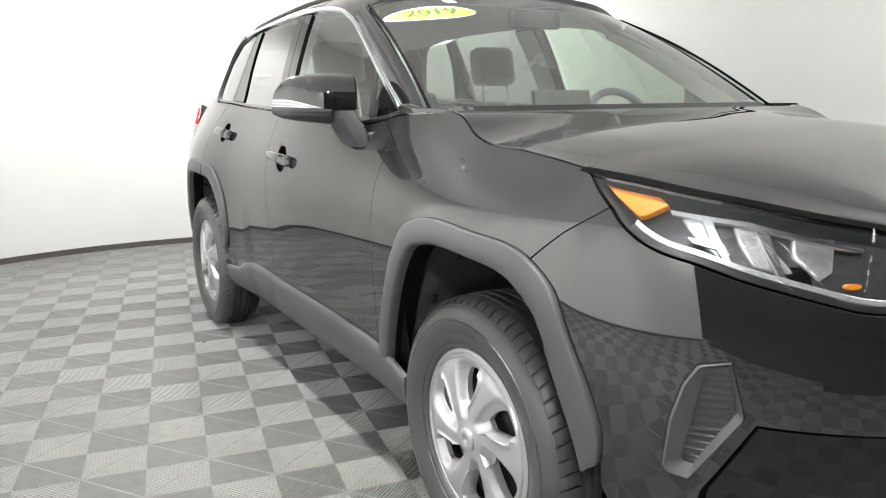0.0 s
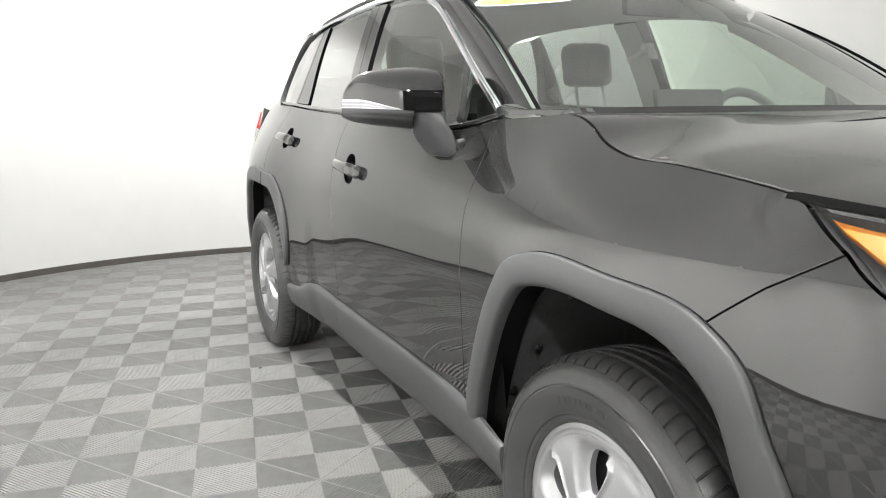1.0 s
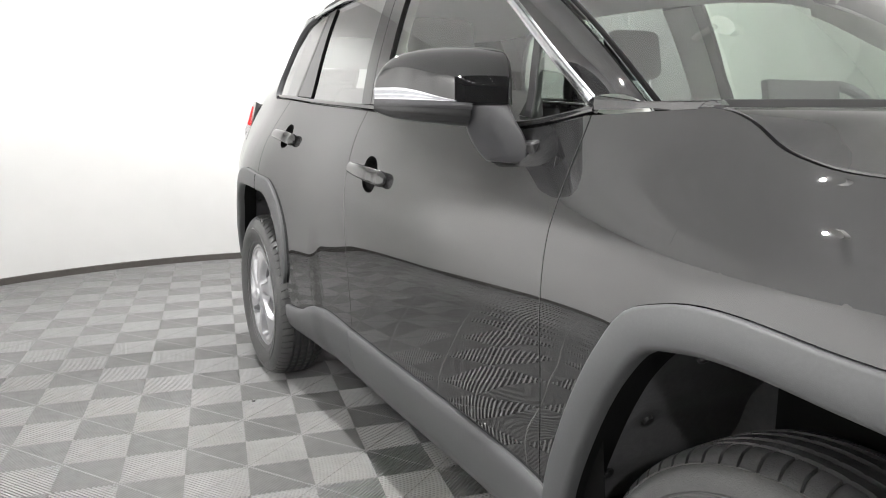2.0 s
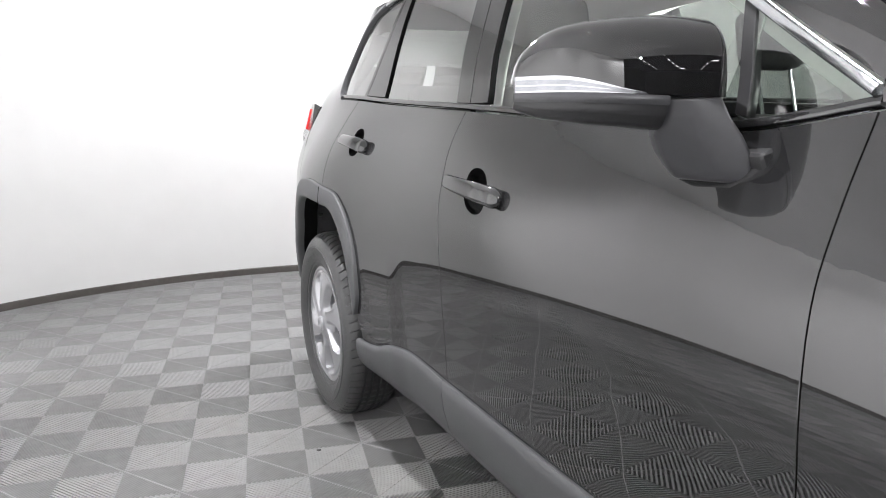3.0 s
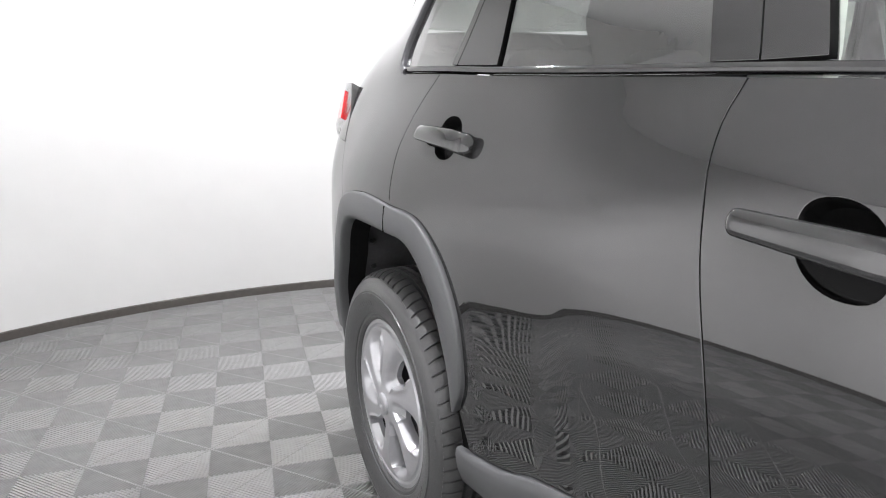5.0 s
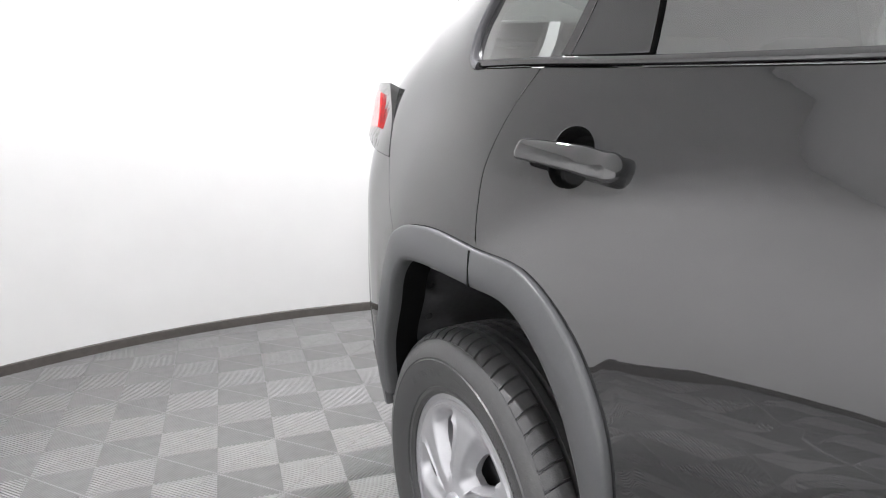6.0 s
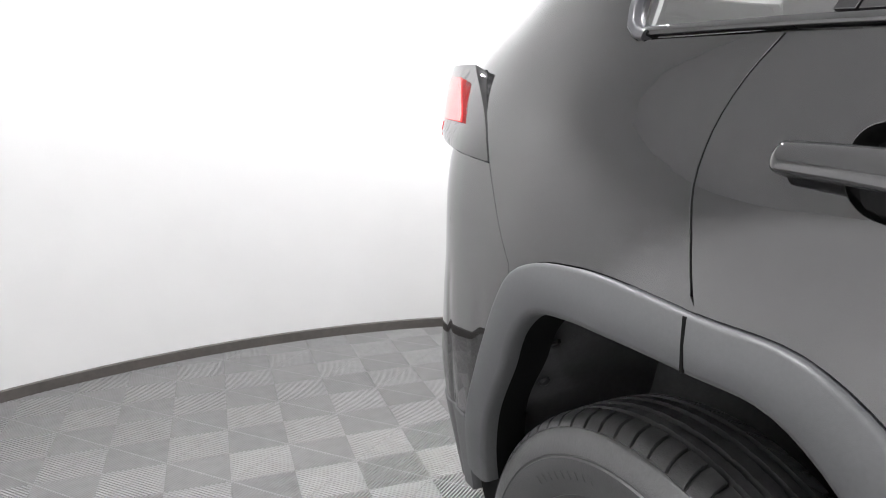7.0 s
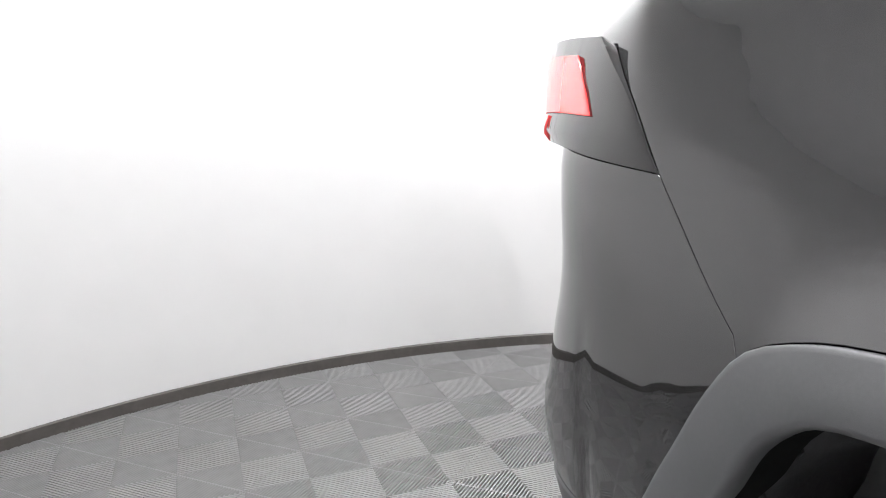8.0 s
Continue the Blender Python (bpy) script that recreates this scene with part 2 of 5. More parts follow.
def flank(y, z):
    x = spline(PZ, PX, z) + swell(y, z)
    x = x + 0.045 * smooth(1.2, 2.5, y) * (0.5 + 0.5 * smooth(0.95, 1.25, z)) + 0.03 * smooth(2.6, 3.5, y) ** 1.5
    low = smooth(1.12, 0.95, z)
    x = x - 0.045 * np.exp(-((y / 0.45) ** 2)) * low - 0.05 * np.exp(-(((y - 2.69) / 0.42) ** 2)) * smooth(1.30, 0.90, z)
    x = x - 0.0103 * smooth(1.84, 1.97, y) * smooth(2.9, 2.6, y) * smooth(0.82, 0.60, z) - (0.017 - 0.006 * np.exp(-(((y - 3.262) / 0.018) ** 2)) - 0.005 * np.exp(-(((y - 3.07) / 0.03) ** 2))) * smooth(2.95, 3.10, y) * smooth(0.88, 0.62, z)
    far_off = np.hypot((y - 2.69) / 0.455, (z - 0.40) / 0.51) - 1
    x = x - 0.002 * smooth(0.24, 0.08, far_off) * smooth(2.70, 2.25, y)
    x = x + spline((0.45, 0.75, 1.05), (0.062, 0.062, 0.004), z) * smooth(2.85, 3.65, y) ** 1.5
    x = x + spline((1.08, 1.20, 1.32, 1.46), (0.0, 0.009, 0.052, 0.121), z) * smooth(2.75, 3.35, y)
    return x + 0.034 * smooth(0.90, 1.13, z) * smooth(0.6, -0.15, y)


def nose(z):
    return spline((0.2, 0.32, 0.45, 0.6, 0.75, 0.85, 0.95, 1.06), (0.80, 0.88, 0.925, 0.935, 0.925, 0.90, 0.86, 0.80), z)


def tail(z):
    full = spline((0.42, 0.52, 0.60, 0.70, 0.82, 0.95, 1.06), (0.064, 0.102, 0.109, 0.107, 0.092, 0.070, 0.045), z)
    full = full + spline((1.10, 1.22, 1.34, 1.48), (0.0, 0.035, -0.022, 0.008), z)
    return full + spline((0.3, 0.42, 0.50, 0.55, 0.60, 0.66, 0.70, 0.77, 0.83, 0.90, 0.95, 1.0, 1.05, 1.1, 1.25, 1.4, 1.6), (3.43, 3.555, 3.605, 3.638, 3.638, 3.602, 3.588, 3.566, 3.542, 3.533, 3.551, 3.580, 3.614, 3.627, 3.612, 3.53, 3.34), z)


def skin(u, z):
    u, z = np.asarray(u, float), np.asarray(z, float)
    pf, pr = np.clip((UF - u) / LF, 0, 1) * np.pi / 2, np.clip((u - UR) / LR, 0, 1) * np.pi / 2
    y = np.where(u < UF, UF - (nose(z) + UF) * np.sin(pf), np.where(u > UR, UR + (tail(z) - UR) * np.sin(pr), u))
    b = flank(np.clip(y, -0.7, 3.6), z)
    f = 1 - (1 - np.minimum(np.sin(pf), 1) ** 2.1) ** (1 / 2.1) + 1 - (1 - np.minimum(np.sin(pr), 1) ** 2.8) ** (1 / 2.8)
    return np.stack([b + (CX - b) * f, y, z + 0 * y], -1)


def skin_normal(u, z, e=0.004):
    n = np.cross(skin(u, z + e) - skin(u, z - e), skin(u + e, z) - skin(u - e, z))
    n = n / np.maximum(np.linalg.norm(n, axis=-1, keepdims=True), 1e-9)
    p = skin(u, z)
    mid = np.stack([np.full_like(p[..., 0], CX), np.clip(p[..., 1], 0.3, 2.8), np.full_like(p[..., 0], 0.7)], -1)
    return n * np.sign(np.sum(n * (p - mid), -1, keepdims=True))


def on_skin(u, z, off=0.0):
    return skin(u, z) + skin_normal(u, z) * np.asarray(off)[..., None]


def inset(p, d):
    """A closed line moved inwards by d."""
    area = 0.5 * np.sum(p[:, 0] * np.roll(p[:, 1], -1) - np.roll(p[:, 0], -1) * p[:, 1])
    e = np.roll(p, -1, 0) - p
    e = e / np.maximum(np.linalg.norm(e, axis=1, keepdims=True), 1e-9)
    n = np.stack([-e[:, 1], e[:, 0]], -1) * np.sign(area)
    m = n + np.roll(n, 1, 0)
    m = m / np.maximum(np.sum(m * m, 1, keepdims=True), 0.35) * 2
    return p + m * d


def clean(p):
    keep = [p[0]]
    for q in p[1:]:
        if np.hypot(*(q - keep[-1])) > 0.003:
            keep.append(q)
    if np.hypot(*(keep[-1] - keep[0])) < 0.003:
        keep.pop()
    return np.array(keep)


def panel(name, outline, material, parent, label="", off=0.0, depth=0.018, gap=0.0023, step=0.035, holes=(), far=False, round_edge=0.0014):
    """A sheet of the skin inside an outline of (u, z), with holes, rounded edges that turn inwards, and true normals."""
    loops = [inset(clean(np.asarray(outline)), gap)] + [clean(np.asarray(h)) for h in holes]
    bm = bmesh.new()
    edges = []
    for p in loops:
        vs = [bm.verts.new((q[0], 0, q[1])) for q in p]
        edges += [bm.edges.new((a, b)) for a, b in zip(vs, vs[1:] + vs[:1])]
    bmesh.ops.triangle_fill(bm, use_beauty=True, use_dissolve=False, edges=edges, normal=(0, 1, 0))
    lo, hi = loops[0].min(0), loops[0].max(0)
    for axis, a, b in ((0, lo[0], hi[0]), (2, lo[1], hi[1])):
        k = int((b - a) / step)
        for i in range(1, k + 1):
            co, no = [0, 0, 0], [0, 0, 0]
            co[axis], no[axis] = a + (b - a) * i / (k + 1), 1
            bmesh.ops.bisect_plane(bm, geom=bm.verts[:] + bm.edges[:] + bm.faces[:], dist=1e-5, plane_co=co, plane_no=no)
    uv = np.array([(v.co.x, v.co.z) for v in bm.verts])
    bm.verts.index_update()
    p, n = skin(uv[:, 0], uv[:, 1]), skin_normal(uv[:, 0], uv[:, 1])
    p = p + n * (off(uv[:, 0], uv[:, 1])[:, None] if callable(off) else off)
    base = list(bm.verts)
    rim = [e for e in bm.edges if len(e.link_faces) == 1]
    # the pressed shoulder of the rear doors faces lower than the plain sweep of the skin
    lean = n - np.array((0, 0, 0.13)) * (smooth(1.8, 2.2, uv[:, 0]) * smooth(3.5, 3.1, uv[:, 0]) * smooth(0.93, 1.02, uv[:, 1]) * (material is PAINT))[:, None]
    normals = [tuple(k) for k in lean / np.linalg.norm(lean, axis=1, keepdims=True)]
    r1, r2 = {}, {}
    flat = {}
    for e in rim:
        a, b = e.verts
        t = np.array((b.co.x - a.co.x, b.co.z - a.co.z))
        t = np.array((t[1], -t[0])) / max(np.hypot(*t), 1e-9)
        c = e.link_faces[0].calc_center_median()
        if t[0] * (a.co.x - c.x) + t[1] * (a.co.z - c.z) < 0:
            t = -t
        for v in (a, b):
            flat[v.index] = flat.get(v.index, np.zeros(2)) + t
    for i, t in flat.items():
        t = t / max(np.hypot(*t), 1e-9)
        u, z = uv[i]
        s = skin(u + t[0] * 0.01, z + t[1] * 0.01) - skin(u, z)
        s = s / max(np.linalg.norm(s), 1e-9)
        r1[i] = bm.verts.new(p[i] - n[i] * round_edge * 0.7 + s * round_edge * 0.7)
        r2[i] = bm.verts.new(p[i] - n[i] * depth + s * round_edge)
        k = (n[i] + s) / np.linalg.norm(n[i] + s)
        normals.append(tuple(k))
        normals.append(tuple(s))
    for v in base:
        v.co = p[v.index]
    for e in rim:
        a, b = e.verts
        # deep edge walls of painted panels go black, the gap's shade as colour
        for x, y in (((a, b), (r1[a.index], r1[b.index])), ((r1[a.index], r1[b.index]), (r2[a.index], r2[b.index]))):
            bm.faces.new((x[0], x[1], y[1], y[0])).material_index = int(x[0] is not a and material is PAINT)
    bm.normal_update()
    nn = np.array(normals)
    order = {v: i for i, v in enumerate(bm.verts)}
    turn = []
    for f in bm.faces:
        if f.normal.dot(Vector(nn[[order[v] for v in f.verts]].sum(0))) < 0:
            turn.append(f)
    bmesh.ops.reverse_faces(bm, faces=turn)
    if far:
        for v in bm.verts:
            v.co.x = 2 * CX - v.co.x
        bmesh.ops.reverse_faces(bm, faces=bm.faces[:])
        nn = nn * np.array((-1, 1, 1))
    ob = mesh_object(name, bm, material, [tuple(k) for k in nn])
    ob.data.materials.append(DARK)
    return under(ob, parent, label)


def strip(name, one, two, profile, material, parent, label="", far=False, close_ends=True, angle=50):
    """A moulding between two lines of (u, z) on the skin; profile: (share across, height over the skin)."""
    a, b = np.asarray(one), np.asarray(two)
    bm = bmesh.new()
    rows = []
    for k, h in profile:
        q = a + (b - a) * k
        rows.append([bm.verts.new(c) for c in on_skin(q[:, 0], q[:, 1], np.full(len(q), h))])
    for r, s in zip(rows[:-1], rows[1:]):
        for i in range(len(r) - 1):
            bm.faces.new((r[i], r[i + 1], s[i + 1], s[i]))
    if close_ends:
        bm.faces.new([r[0] for r in rows])
        bm.faces.new([r[-1] for r in rows][::-1])
    bmesh.ops.recalc_face_normals(bm, faces=bm.faces[:])
    bm.faces.ensure_lookup_table()
    bm.normal_update()
    score = sum((f.normal.dot(f.calc_center_median() - Vector((CX, min(max(f.calc_center_median().y, 0.3), 2.8), 0.7))) * f.calc_area()) for f in bm.faces)
    if score < 0:
        bmesh.ops.reverse_faces(bm, faces=bm.faces[:])
    if far:
        for v in bm.verts:
            v.co.x = 2 * CX - v.co.x
        bmesh.ops.reverse_faces(bm, faces=bm.faces[:])
    return part(name, bm, material, parent, label, angle)


# ---- the room ----
def room_line(r, n=72):
    """The plan of the curved wall at a distance r from its axis."""
    arc = [(ROOM_X - r * math.cos(a), ROOM_Y + (r - ROOM_R + ROOM_DEEP) * math.sin(a)) for a in np.linspace(0, math.pi, n)]
    return [(ROOM_X - r, ROOM_FRONT)] + arc + [(ROOM_X + r, ROOM_FRONT)]


def curved(name, r0, r1, z0, z1, material, lip=0.0):
    """A wall of some thickness that follows the plan of the room."""
    a, b = room_line(r0), room_line(r1)
    bm = bmesh.new()
    ring = ((a, z0), (a, z1 - lip), (room_line(r0 + lip), z1), (b, z1), (b, z0)) if lip else ((a, z0), (a, z1), (b, z1), (b, z0))
    rows = [[bm.verts.new((x, y, z)) for x, y in pts] for pts, z in ring]
    rows.append(rows[0])
    for p, q in zip(rows[:-1], rows[1:]):
        for i in range(len(a) - 1):
            bm.faces.new((p[i], q[i], q[i + 1], p[i + 1]))
    bm.faces.new([p[0] for p in rows[:-1]])
    bm.faces.new([p[-1] for p in rows[:-1]][::-1])
    bmesh.ops.recalc_face_normals(bm, faces=bm.faces[:])
    return mesh_object(name, bm, material, angle=30)


tagged(curved("wall_curved", ROOM_R, ROOM_R + 0.12, -0.016, ROOM_H, WALL), "smooth white painted curved studio wall", "wall", kind="structure")
tagged(curved("baseboard", ROOM_R - 0.014, ROOM_R - 0.001, -0.015, 0.048, BASE, 0.004), "low dark brown skirting along the curved wall", "baseboard", kind="structure")
bm = bmesh.new()
bm.faces.new([bm.verts.new((x, y, ROOM_H + 0.002)) for x, y in room_line(ROOM_R + 0.12)])
low = bmesh.ops.extrude_face_region(bm, geom=bm.faces[:])
for v in low["geom"]:
    if isinstance(v, bmesh.types.BMVert):
        v.co.z += 0.1
bmesh.ops.recalc_face_normals(bm, faces=bm.faces[:])
tagged(mesh_object("ceiling", bm, CEIL), "plain pale cloth studio ceiling", "ceiling", kind="structure")
floor = mesh_object("floor", box((30, 40, 0.1), (0, -8, -0.066)), UNDER)
tagged(floor, "grey ribbed interlocking floor tiles in a chequer pattern", "floor", kind="structure")
for wall_name, size, at in (("wall_west", (0.2, 40, 6), (-11, -8, 3)), ("wall_east", (0.2, 40, 6), (13, -8, 3)), ("wall_south", (24.2, 0.2, 6), (1, -24, 3)), ("wall_north", (24.2, 0.2, 6), (1, 9, 3))):
    tagged(mesh_object(wall_name, box(size, at), HALL), "dark wall of the hall outside the studio", "wall", kind="structure")
tagged(mesh_object("ceiling_hall", box((24.4, 33.4, 0.2), (1, -7.5, 5.1)), HALL), "dark high ceiling of the hall", "ceiling", kind="structure")

tube = new("hall_light")
tube.location = (0, 0, 4.9)
under(mesh_object("housing", box((0.16, 1.3, 0.06), (0, 0, 4.93), 0.01), TRIM), tube)
under(mesh_object("tube", box((0.1, 1.24, 0.04), (0, 0, 4.885), 0.015), LED), tube)
tagged(tube, "long bright tube light under the dark hall ceiling", "ceiling light", "rows of hall lights")
for i in range(4):
    for j in range(6):
        at = Matrix.Translation((-5.2 + 4.0 * i, -4.5 - 3.0 * j, 4.9))
        if i or j:
            copy_thing(tube, at)
tube.matrix_basis = Matrix.Translation((-5.2, -4.5, 4.9))

def disc(r, z0, z1, sides=32):
    bm = bmesh.new()
    bmesh.ops.create_cone(bm, segments=sides, radius1=r, radius2=r, depth=z1 - z0, cap_ends=True, matrix=Matrix.Translation((0, 0, (z0 + z1) / 2)))
    return bm


for lx, ly, share in LAMPS:
    bulb = new("studio_lamp")
    bulb.location = (lx, ly, ROOM_H)
    tagged(bulb, "small round white lamp under the studio ceiling", "ceiling light", "studio lamps")
    for piece, made, stuff in (("mount", disc(0.10, -0.07, 0.001), WHITE), ("diffuser", disc(0.065, -0.085, -0.068), LEDBIG)):
        ob = mesh_object(piece, made, stuff)
        ob.parent = bulb


# cans for the added fill lamps
for lx, ly in DOWN_FILL:
    can = new("fill_light")
    can.location = (lx, ly, ROOM_H)
    tagged(can, "small white can of an added fill lamp under the ceiling", "ceiling light", "down lights")
    ob = mesh_object("lamp_can", disc(0.035, -0.05, 0.001), WHITE)
    ob.parent = can
# bodies for the added wall lamps
for lx, ly, aim in WASHERS:
    washer = new("added_washer")
    washer.location = (lx, ly, ROOM_H)
    tagged(washer, "white spot lamp added under the ceiling to brighten the wall", "ceiling light", "wall washers")
    ob = mesh_object("bracket", disc(0.02, -0.26, 0.001), WHITE)
    ob.parent = washer
    tip = Vector((ROOM_X - ROOM_R - lx, aim - ly, 1.1 - ROOM_H + 0.30)).normalized()
    back = Vector((0, 0, -0.30))
    ob = mesh_object("lamp_can", rod([back - tip * 0.13, back - tip * 0.12, back - tip * 0.03], [0.05, 0.075, 0.075], 24, caps=True), WHITE)
    ob.parent = washer


# ---- the car ----
car = new("suv")
car.location = (CX, 1.35, 0)
tagged(car, "glossy black sport utility vehicle with grey plastic cladding, parked indoors", "car")

ARCH_F_OUT = curve([(0.512, 0.435), (0.472, 0.535), (0.425, 0.630), (0.366, 0.730), (0.316, 0.803), (0.262, 0.868), (0.185, 0.897), (-0.07, 0.901), (-0.278, 0.870), (-0.350, 0.820), (-0.393, 0.734), (-0.438, 0.635), (-0.463, 0.54), (-0.458, 0.49)], 60)
ARCH_F_IN = curve([(0.446, 0.430), (0.400, 0.535), (0.350, 0.630), (0.305, 0.705), (0.262, 0.765), (0.208, 0.822), (0.14, 0.840), (-0.06, 0.842), (-0.235, 0.810), (-0.303, 0.757), (-0.345, 0.661), (-0.375, 0.585), (-0.405, 0.50), (-0.415, 0.455)], 60)
ARCH_R_OUT = curve([(2.265, 0.50), (2.235, 0.545), (2.228, 0.66), (2.280, 0.775), (2.352, 0.850), (2.43, 0.895), (2.56, 0.911), (2.79, 0.925), (2.875, 0.914), (2.940, 0.888), (2.985, 0.835), (3.035, 0.752), (3.095, 0.65), (3.14, 0.55), (3.15, 0.47)], 60)
ARCH_R_IN = curve([(2.275, 0.50), (2.285, 0.60), (2.325, 0.70), (2.385, 0.778), (2.46, 0.832), (2.57, 0.846), (2.70, 0.853), (2.79, 0.853), (2.86, 0.842), (2.91, 0.805), (2.96, 0.725), (3.0, 0.665), (3.04, 0.59), (3.06, 0.53), (3.065, 0.47)], 60)
GAP_A = curve([(0.517, 1.157), (0.520, 1.09), (0.516, 1.0), (0.508, 0.863), (0.503, 0.70), (0.514, 0.57), (0.526, 0.46)])
GAP_B = curve([(1.622, 1.170), (1.640, 1.12), (1.640, 1.07), (1.622, 1.0), (1.585, 0.85), (1.565, 0.70), (1.560, 0.58), (1.566, 0.487)])
GAP_C = curve([(2.600, 1.220), (2.632, 1.17), (2.645, 1.12), (2.638, 1.06), (2.600, 0.98), (2.572, 0.912)])
BELT = curve([(0.517, 1.157), (0.62, 1.140), (0.73, 1.128), (0.90, 1.131), (1.15, 1.144), (1.622, 1.170), (2.05, 1.189), (2.36, 1.205), (2.600, 1.220), (2.86, 1.232)])
DLO = curve([(0.53, 1.172), (0.70, 1.274), (0.88, 1.383), (1.065, 1.483), (1.22, 1.536), (1.45, 1.567), (1.72, 1.584), (2.1, 1.592), (2.42, 1.583), (2.62, 1.562), (2.705, 1.535), (2.78, 1.465), (2.84, 1.375), (2.882, 1.295), (2.872, 1.255), (2.84, 1.243)])
SILL = curve([(0.30, 0.425), (0.49, 0.46), (0.80, 0.475), (1.2, 0.483), (1.566, 0.487), (1.85, 0.487), (1.98, 0.470), (2.12, 0.425), (2.255, 0.41)])


def cut(c, axis, a, b):
    """The stretch of a line whose first (0) or second (1) number lies between a and b."""
    return c[(c[:, axis] >= a - 1e-6) & (c[:, axis] <= b + 1e-6)]


def upto(c, q, before):
    """A line cut off where it passes nearest to q."""
    i = int(np.argmin(np.hypot(*(c - np.asarray(q)).T)))
    return c[: i + 1] if before else c[i:]


def oval(cu, cz, ru, rz, n=28, power=2.0, lean=0.0):
    a = np.linspace(0, 2 * np.pi, n, endpoint=False)
    c, s = np.cos(a), np.sin(a)
    return np.stack([cu + ru * np.sign(c) * np.abs(c) ** (2 / power) + lean * np.sin(a), cz + rz * np.sign(s) * np.abs(s) ** (2 / power)], -1)


def mirrored(bm, far):
    if far:
        for v in bm.verts:
            v.co.x = 2 * CX - v.co.x
        bmesh.ops.reverse_faces(bm, faces=bm.faces[:])
    return bm


def bowl(rim_line, depth, far, off=0.0):
    """A hollow behind a hole of the skin."""
    c = rim_line.mean(0)
    bm = bmesh.new()
    rows = []
    for k, d in ((1.0, 0.001), (0.98, 0.35), (0.9, 0.75), (0.7, 0.95), (0.35, 1.0)):
        q = c + (rim_line - c) * k
        rows.append([bm.verts.new(p) for p in on_skin(q[:, 0], q[:, 1], np.full(len(q), off - depth * d))])
    n = len(rim_line)
    for a, b in zip(rows[:-1], rows[1:]):
        for i in range(n):
            bm.faces.new((a[i], b[i], b[(i + 1) % n], a[(i + 1) % n]))
    bm.faces.new(rows[-1])
    bm.normal_update()
    bmesh.ops.recalc_face_normals(bm, faces=bm.faces[:])
    bm.normal_update()
    bm.faces.ensure_lookup_table()
    if bm.faces[-1].normal.x > 0:
        bmesh.ops.reverse_faces(bm, faces=bm.faces[:])
    return mirrored(bm, far)


def handle(door, u0, z0, u1, z1, far):
    """A pull handle held off the skin, thick and round at its front end and slimmer at the rear, on two feet."""
    bm = bmesh.new()
    rings = []
    n, m = 41, 20
    for i in range(n):
        k = 0.5 - 0.5 * math.cos(math.pi * i / (n - 1))
        u, z = u0 + (u1 - u0) * k, z0 + (z1 - z0) * k
        end = max(0.0, 1 - (max(0.0, 1 - k / 0.10) ** 2 if k < 0.5 else max(0.0, 1 - (1 - k) / 0.05) ** 2)) ** 0.5
        root = float(smooth(0.34, 0.14, k))
        half_z, half_d = 0.0015 + (0.0205 - 0.0065 * k) * end, 0.001 + (0.0100 - 0.002 * k + 0.003 * root) * end
        out = (0.0185 + 0.006 * math.sin(math.pi * k)) * (1 - root) + (half_d - 0.001) * root
        ring = []
        for j in range(m):
            a = 2 * math.pi * j / m
            cz, co = math.copysign(abs(math.sin(a)) ** 0.85, math.sin(a)) * half_z, math.copysign(abs(math.cos(a)) ** 0.9, math.cos(a)) * half_d
            ring.append(bm.verts.new(on_skin(u, z + cz, np.asarray(out + co))))
        rings.append(ring)
    for a, b in zip(rings[:-1], rings[1:]):
        for j in range(m):
            bm.faces.new((a[j], a[(j + 1) % m], b[(j + 1) % m], b[j]))
    bm.faces.new(rings[0])
    bm.faces.new(rings[-1][::-1])
    bmesh.ops.recalc_face_normals(bm, faces=bm.faces[:])
    part("handle", mirrored(bm, far), PAINT, door, "glossy black pull handle", 60)
    for u, z, w, h in ((u1 - 0.026, z1, 0.036, 0.0125),):
        foot = oval(u, z, w, h, 24, 2.4)
        rows = []
        bm = bmesh.new()
        for k, d in ((1.0, -0.002), (1.0, 0.003), (0.95, 0.006), (0.88, 0.013), (0.6, 0.018)):
            q = foot.mean(0) + (foot - foot.mean(0)) * k
            rows.append([bm.verts.new(c) for c in on_skin(q[:, 0], q[:, 1], np.full(len(q), d))])
        for a, b in zip(rows[:-1], rows[1:]):
            for i in range(24):
                bm.faces.new((a[i], a[(i + 1) % 24], b[(i + 1) % 24], b[i]))
        bm.faces.new(rows[-1])
        bmesh.ops.recalc_face_normals(bm, faces=bm.faces[:])
        part("handle_foot", mirrored(bm, far), GLOSS, door)


